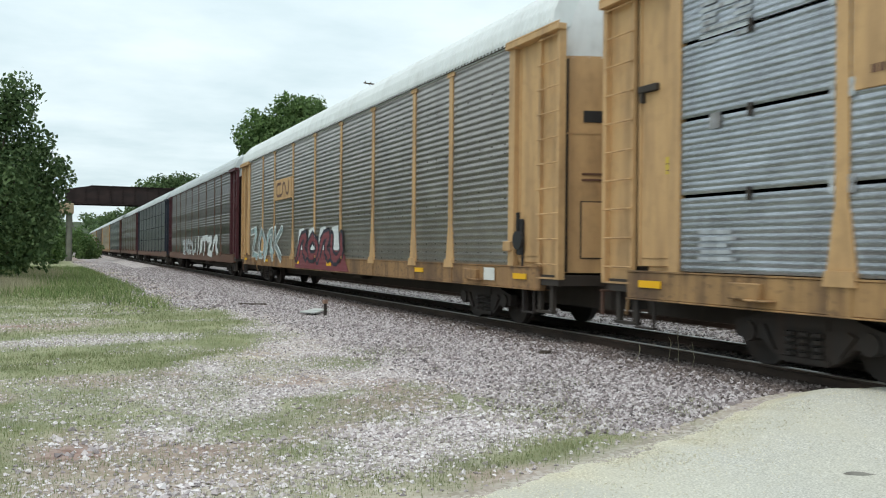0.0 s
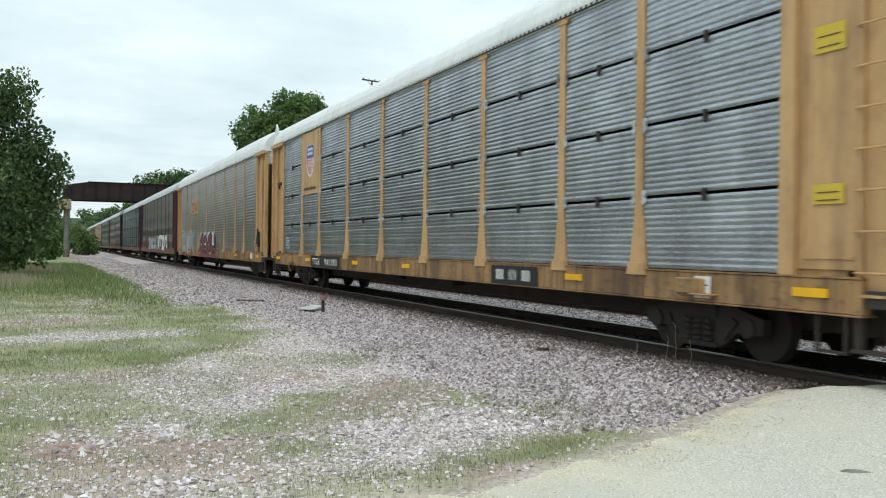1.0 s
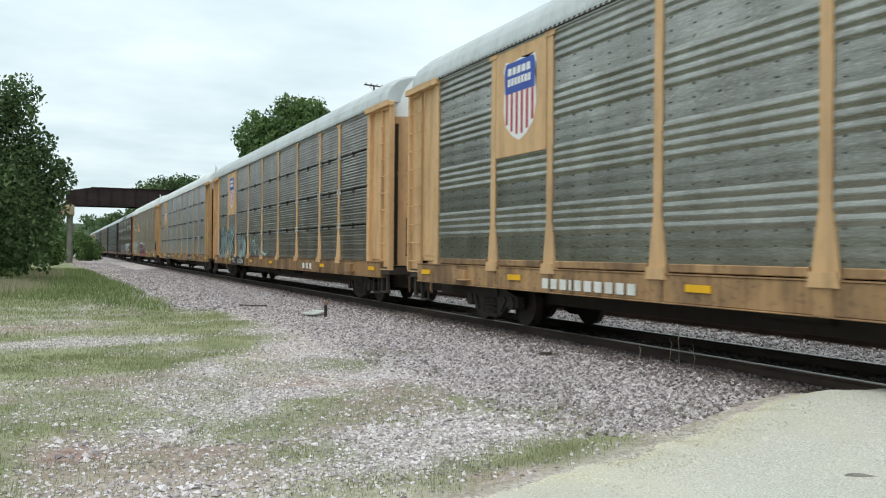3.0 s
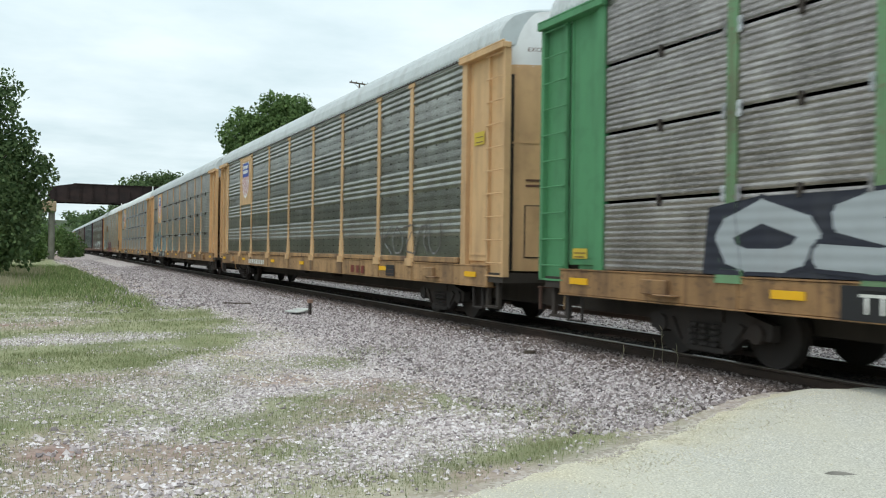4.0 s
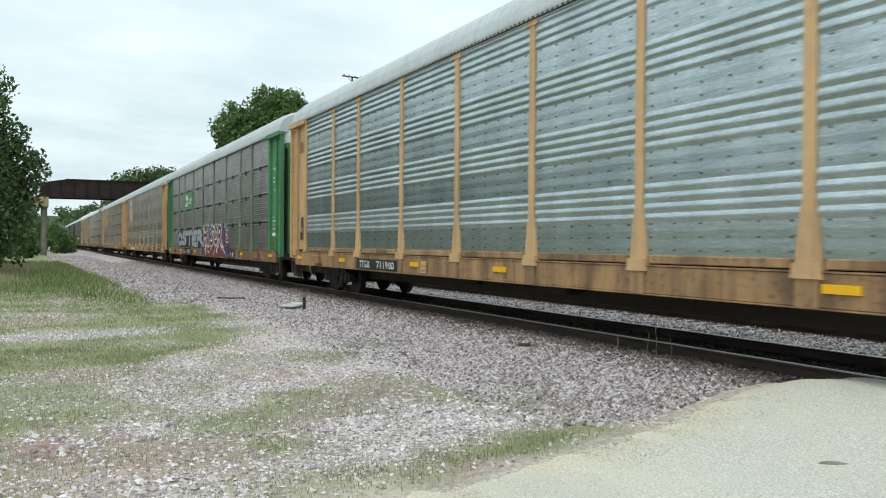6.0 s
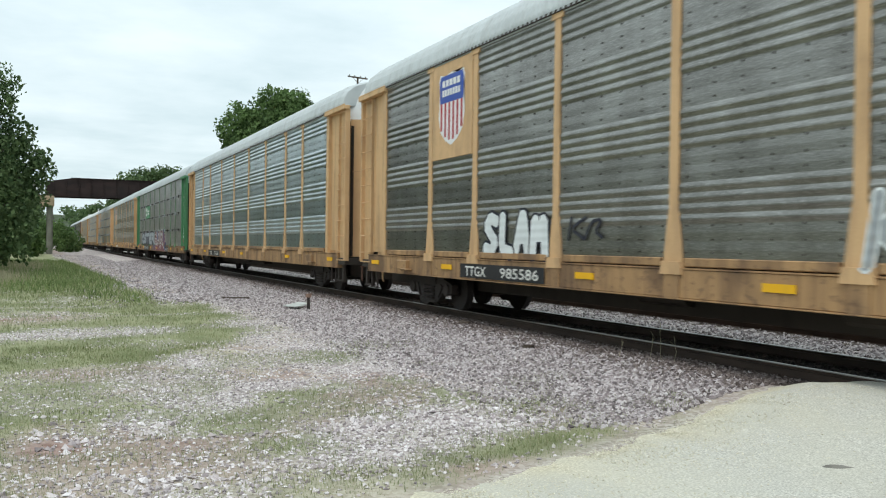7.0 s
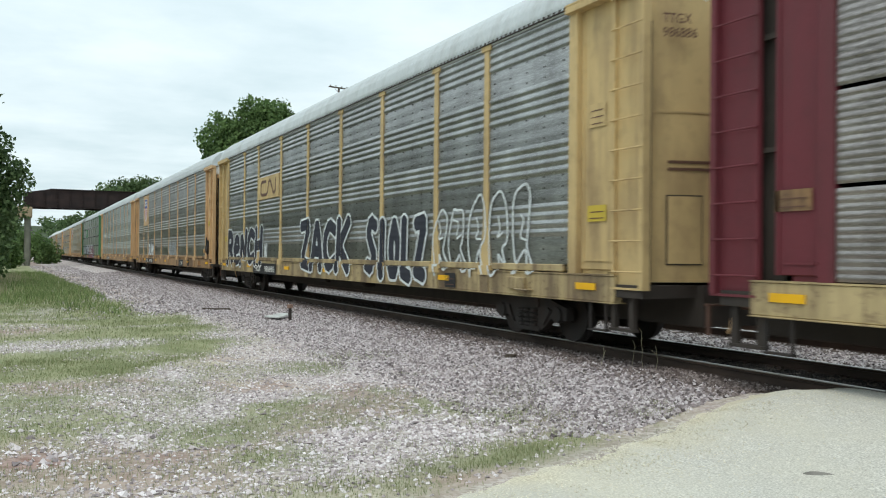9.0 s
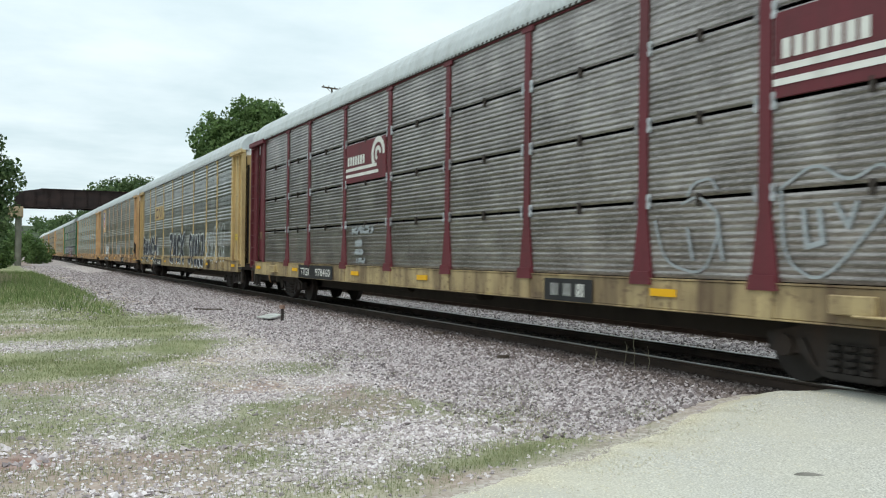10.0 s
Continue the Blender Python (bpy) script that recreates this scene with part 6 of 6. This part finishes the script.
def build_stalks():
    """A few dry weed stalks growing beside the near rail."""
    r = random.Random(21)
    for x, y, h in ((7.86, 9.42, 0.52), (7.82, 9.62, 0.34), (7.9, 9.2, 0.3), (7.5, 9.9, 0.22)):
        bm = bmesh.new()
        z = float(ground_height(np.array(x), np.array(y)))
        p = Vector((0, 0, 0))
        for k in range(4):
            q = p + Vector((r.uniform(-0.02, 0.02), r.uniform(-0.02, 0.02), h / 4))
            limb(bm, p, q, 0.0035, 0.003)
            if k > 1:
                limb(bm, q, q + Vector((r.uniform(-0.06, 0.06), r.uniform(-0.05, 0.05), 0.06)), 0.004, 0.002)
            p = q
        ob = new("weed_stalk", mesh_of("weed_stalk", bm, REED))
        ob.location = (x, y, z)
        tagged(ob, "thin pale dry weed stalk growing by the rail", "weed")


build_pole()
build_marker()
build_scraps()
build_stalks()


# ---------------------------------------------------------------- loose stones and grass
def scatter(name, xy, size, flat, mat, label, category, seed, sink=0.3, height=ground_height):
    """Angular stones as one joined heap."""
    r = np.random.default_rng(seed)
    n = len(xy)
    base = np.array([(1, 0, 0), (-1, 0, 0), (0, 1, 0), (0, -1, 0), (0, 0, 1), (0, 0, -1)], float)
    tri = np.array([(0, 2, 4), (2, 1, 4), (1, 3, 4), (3, 0, 4), (2, 0, 5), (1, 2, 5), (3, 1, 5), (0, 3, 5)])
    s = size * r.uniform(0.55, 1.45, n)
    v = base[None] * r.uniform(0.6, 1.15, (n, 6, 1)) + r.uniform(-0.28, 0.28, (n, 6, 3))
    a = r.uniform(0, 6.28, n)
    ca, sa = np.cos(a)[:, None], np.sin(a)[:, None]
    t = r.uniform(-0.5, 0.5, n)[:, None]
    x, y, z = v[..., 0], v[..., 1], v[..., 2] * flat
    x, z = x + t * z, z - t * x * flat
    v = np.stack([ca * x - sa * y, sa * x + ca * y, z], -1) * s[:, None, None]
    v[..., 0] += xy[:, :1]; v[..., 1] += xy[:, 1:2]
    v[..., 2] += (height(xy[:, 0], xy[:, 1]) + s * flat * (1 - 2 * sink) * 0.5)[:, None]
    f = (tri[None] + 6 * np.arange(n)[:, None, None]).reshape(-1, 3)
    tagged(new(name, raw_mesh(name, v.reshape(-1, 3), f.tolist(), mat)), label, category, kind="stuff")


def near_biased(r, n, x0, x1, y0, y1, power=1.0):
    """Places, thicker where the ground lies near."""
    u = r.uniform(0, 1, n)
    y = y0 * (y1 / y0) ** (u ** power)
    return np.stack([r.uniform(x0, x1, n), y], -1)


def build_stones():
    r = np.random.default_rng(17)
    # stones between the rails, their colour holding oil and the train's shade
    scatter("oily_ballast", near_biased(r, 9000, 8.4, 9.75, 6.6, 60), 0.028, 0.75, OILY_SHADED, "oily ballast stones between the rails, blackened for the train's shade", "ballast", 4)
    p = np.concatenate([near_biased(r, 80000, 4.3, 8.25, 6.6, 75), near_biased(r, 26000, 9.9, 15.6, 5.0, 60)])
    keep = (p[:, 0] > 5.0 + r.normal(0, 0.5, len(p))) & ((p[:, 1] > road_edge(p[:, 0]) + 0.1) | (p[:, 0] > 9.9))
    p = p[keep]
    dusty = np.abs(p[:, 0] - TRACK_X) < 1.75 + r.normal(0, 0.35, len(p))      # brake dust and oil near the rails
    scatter("ballast", p[~dusty], 0.029, 0.75, STONE, "angular grey and brown crushed ballast stones", "ballast", 1)
    scatter("rusty_ballast", p[dusty], 0.03, 0.75, RUST_STONE, "dark rust-stained ballast stones beside the rails", "ballast", 5)
    q = near_biased(r, 95000, -2.5, 6.6, 5.0, 32)
    d, g, bare = cover(q[:, 0], q[:, 1])
    keep = (q[:, 1] > road_edge(q[:, 0]) + r.uniform(-0.1, 0.5, len(q))) & (r.uniform(0, 1, len(q)) > 1.05 * g) & (r.uniform(0, 1, len(q)) > np.maximum(0.75 * d, 0.85 * bare))
    scatter("gravel", q[keep], 0.019, 0.7, PEBBLE, "pale pinkish grey loose gravel", "gravel", 2)
    away = near_biased(r, 14000, 1.2, 5.6, 24, 110)
    d, g, _ = cover(away[:, 0], away[:, 1])
    scatter("shoulder_gravel", away[r.uniform(0, 1, len(away)) > 0.9 * g], 0.045, 0.7, STONE, "scattered grey stones along the ballast shoulder", "gravel", 7)
    big = near_biased(r, 2600, -0.5, 4.5, 5.2, 9.5)
    d, g, _ = cover(big[:, 0], big[:, 1])
    keep = (vnoise(big[:, 0], big[:, 1], 1.3, 15) > 0.0) & (big[:, 1] > road_edge(big[:, 0]) + 0.5) & (r.uniform(0, 1, len(big)) > g)
    scatter("coarse_gravel", big[keep], 0.034, 0.7, PEBBLE, "coarse pale stones among loose gravel", "gravel", 6)
    # grit strewn over the road and thick along its edge
    e = np.stack([r.uniform(0.5, 7.8, 15000), np.zeros(15000)], -1)
    e[:, 1] = road_edge(e[:, 0]) + 0.1 - r.exponential(0.5, len(e))
    e = e[e[:, 1] > 2.5]
    scatter("road_grit", e, 0.008, 0.7, SAND_GRIT, "fine pale grit strewn along the road edge", "grit", 3, height=road_height)


def build_grass():
    r = np.random.default_rng(23)
    p = np.concatenate([near_biased(r, 240000, -7, 6.8, 5.0, 70, 1.05), near_biased(r, 90000, -2.5, 6.5, 5.2, 15)])
    d, g, _ = cover(p[:, 0], p[:, 1])
    p = p[(r.uniform(0, 1, len(p)) < g) & (p[:, 1] > road_edge(p[:, 0]) - 0.12 + r.uniform(0, 0.3, len(p)))]
    n = len(p)
    far = np.clip(p[:, 1] / 14, 0.7, 3.2)
    h = r.uniform(0.015, 0.055, n) * (0.55 + 0.6 * far) * (0.75 + 0.5 * smooth(-0.5, 0.6, wobble(p[:, 0], p[:, 1], 1.4, 6)))
    w = 0.0035 * far * r.uniform(0.8, 1.6, n)
    a, lean = r.uniform(0, 6.28, n), r.uniform(0.1, 0.8, n)
    z = ground_height(p[:, 0], p[:, 1])
    c, s = np.cos(a), np.sin(a)
    v = np.zeros((n, 3, 3))
    v[:, 0] = np.stack([p[:, 0] - s * w, p[:, 1] + c * w, z - 0.005], -1)
    v[:, 1] = np.stack([p[:, 0] + s * w, p[:, 1] - c * w, z - 0.005], -1)
    v[:, 2] = np.stack([p[:, 0] + c * lean * h, p[:, 1] + s * lean * h, z + h], -1)
    tagged(new("grass", raw_mesh("grass", v.reshape(-1, 3), np.arange(3 * n).reshape(-1, 3).tolist(), GRASS)), "short patchy green grass and weeds in gravel", "grass", kind="stuff")
    # lush taller grass on the far verge
    m = 26000
    p = np.stack([r.uniform(-6, 2.9, m), r.uniform(24, 75, m)], -1)
    p = p[(vnoise(p[:, 0], p[:, 1], 4.0, 14) + 0.03 * (p[:, 1] - 34) > r.uniform(-0.2, 0.6, m)) & (p[:, 0] < 3.1 - 0.03 * (p[:, 1] - 30))]
    n = len(p)
    h, w, a = r.uniform(0.08, 0.34, n), 0.014, r.uniform(0, 6.28, n)
    z = ground_height(p[:, 0], p[:, 1])
    v = np.zeros((n, 3, 3))
    v[:, 0] = np.stack([p[:, 0] - w, p[:, 1], z - 0.01], -1)
    v[:, 1] = np.stack([p[:, 0] + w, p[:, 1], z - 0.01], -1)
    v[:, 2] = np.stack([p[:, 0] + 0.5 * h * np.cos(a), p[:, 1] + 0.5 * h * np.sin(a), z + h], -1)
    tagged(new("verge_grass", raw_mesh("verge_grass", v.reshape(-1, 3), np.arange(3 * n).reshape(-1, 3).tolist(), VERGE)), "lush knee-high green grass on the verge", "grass", kind="stuff")
    # tall pale grass under the thicket
    m = 2600
    p = np.concatenate([np.stack([r.normal(-2.3, 0.7, m), r.normal(38.5, 2.2, m)], -1), np.stack([r.normal(-0.9, 0.7, 900), r.normal(56, 6, 900)], -1)])
    n = len(p)
    h, w, a = r.uniform(0.2, 0.6, n), 0.012, r.uniform(0, 6.28, n)
    z = ground_height(p[:, 0], p[:, 1])
    v = np.zeros((n, 3, 3))
    v[:, 0] = np.stack([p[:, 0] - w, p[:, 1], z], -1)
    v[:, 1] = np.stack([p[:, 0] + w, p[:, 1], z], -1)
    v[:, 2] = np.stack([p[:, 0] + 0.3 * h * np.cos(a), p[:, 1] + 0.3 * h * np.sin(a), z + h], -1)
    tagged(new("tall_grass", raw_mesh("tall_grass", v.reshape(-1, 3), np.arange(3 * n).reshape(-1, 3).tolist(), REED)), "tall pale dry grass along the thicket", "tall grass", kind="stuff")


build_stones()
build_grass()


# ---------------------------------------------------------------- what moves
# distance along the track of the coupling between the first two cars, time by time
TRAIN = ((0.0, 11.48), (0.5, 22.40), (1.0, 33.35), (1.5, 43.95), (2.0, 54.60), (3.5, 87.20), (4.0, 98.05), (4.5, 108.90), (5.0, 119.85),
         (5.5, 130.65), (7.0, 163.65), (7.5, 174.65), (8.0, 185.50), (8.5, 196.40), (9.0, 207.25), (9.5, 218.15), (10.0, 229.10))


def motions():
    for i, car in CARS.items():
        walk(car, [(t, pose(TRACK_X, s + PITCH * (0.5 - i), 0)) for t, s in TRAIN])


motions()
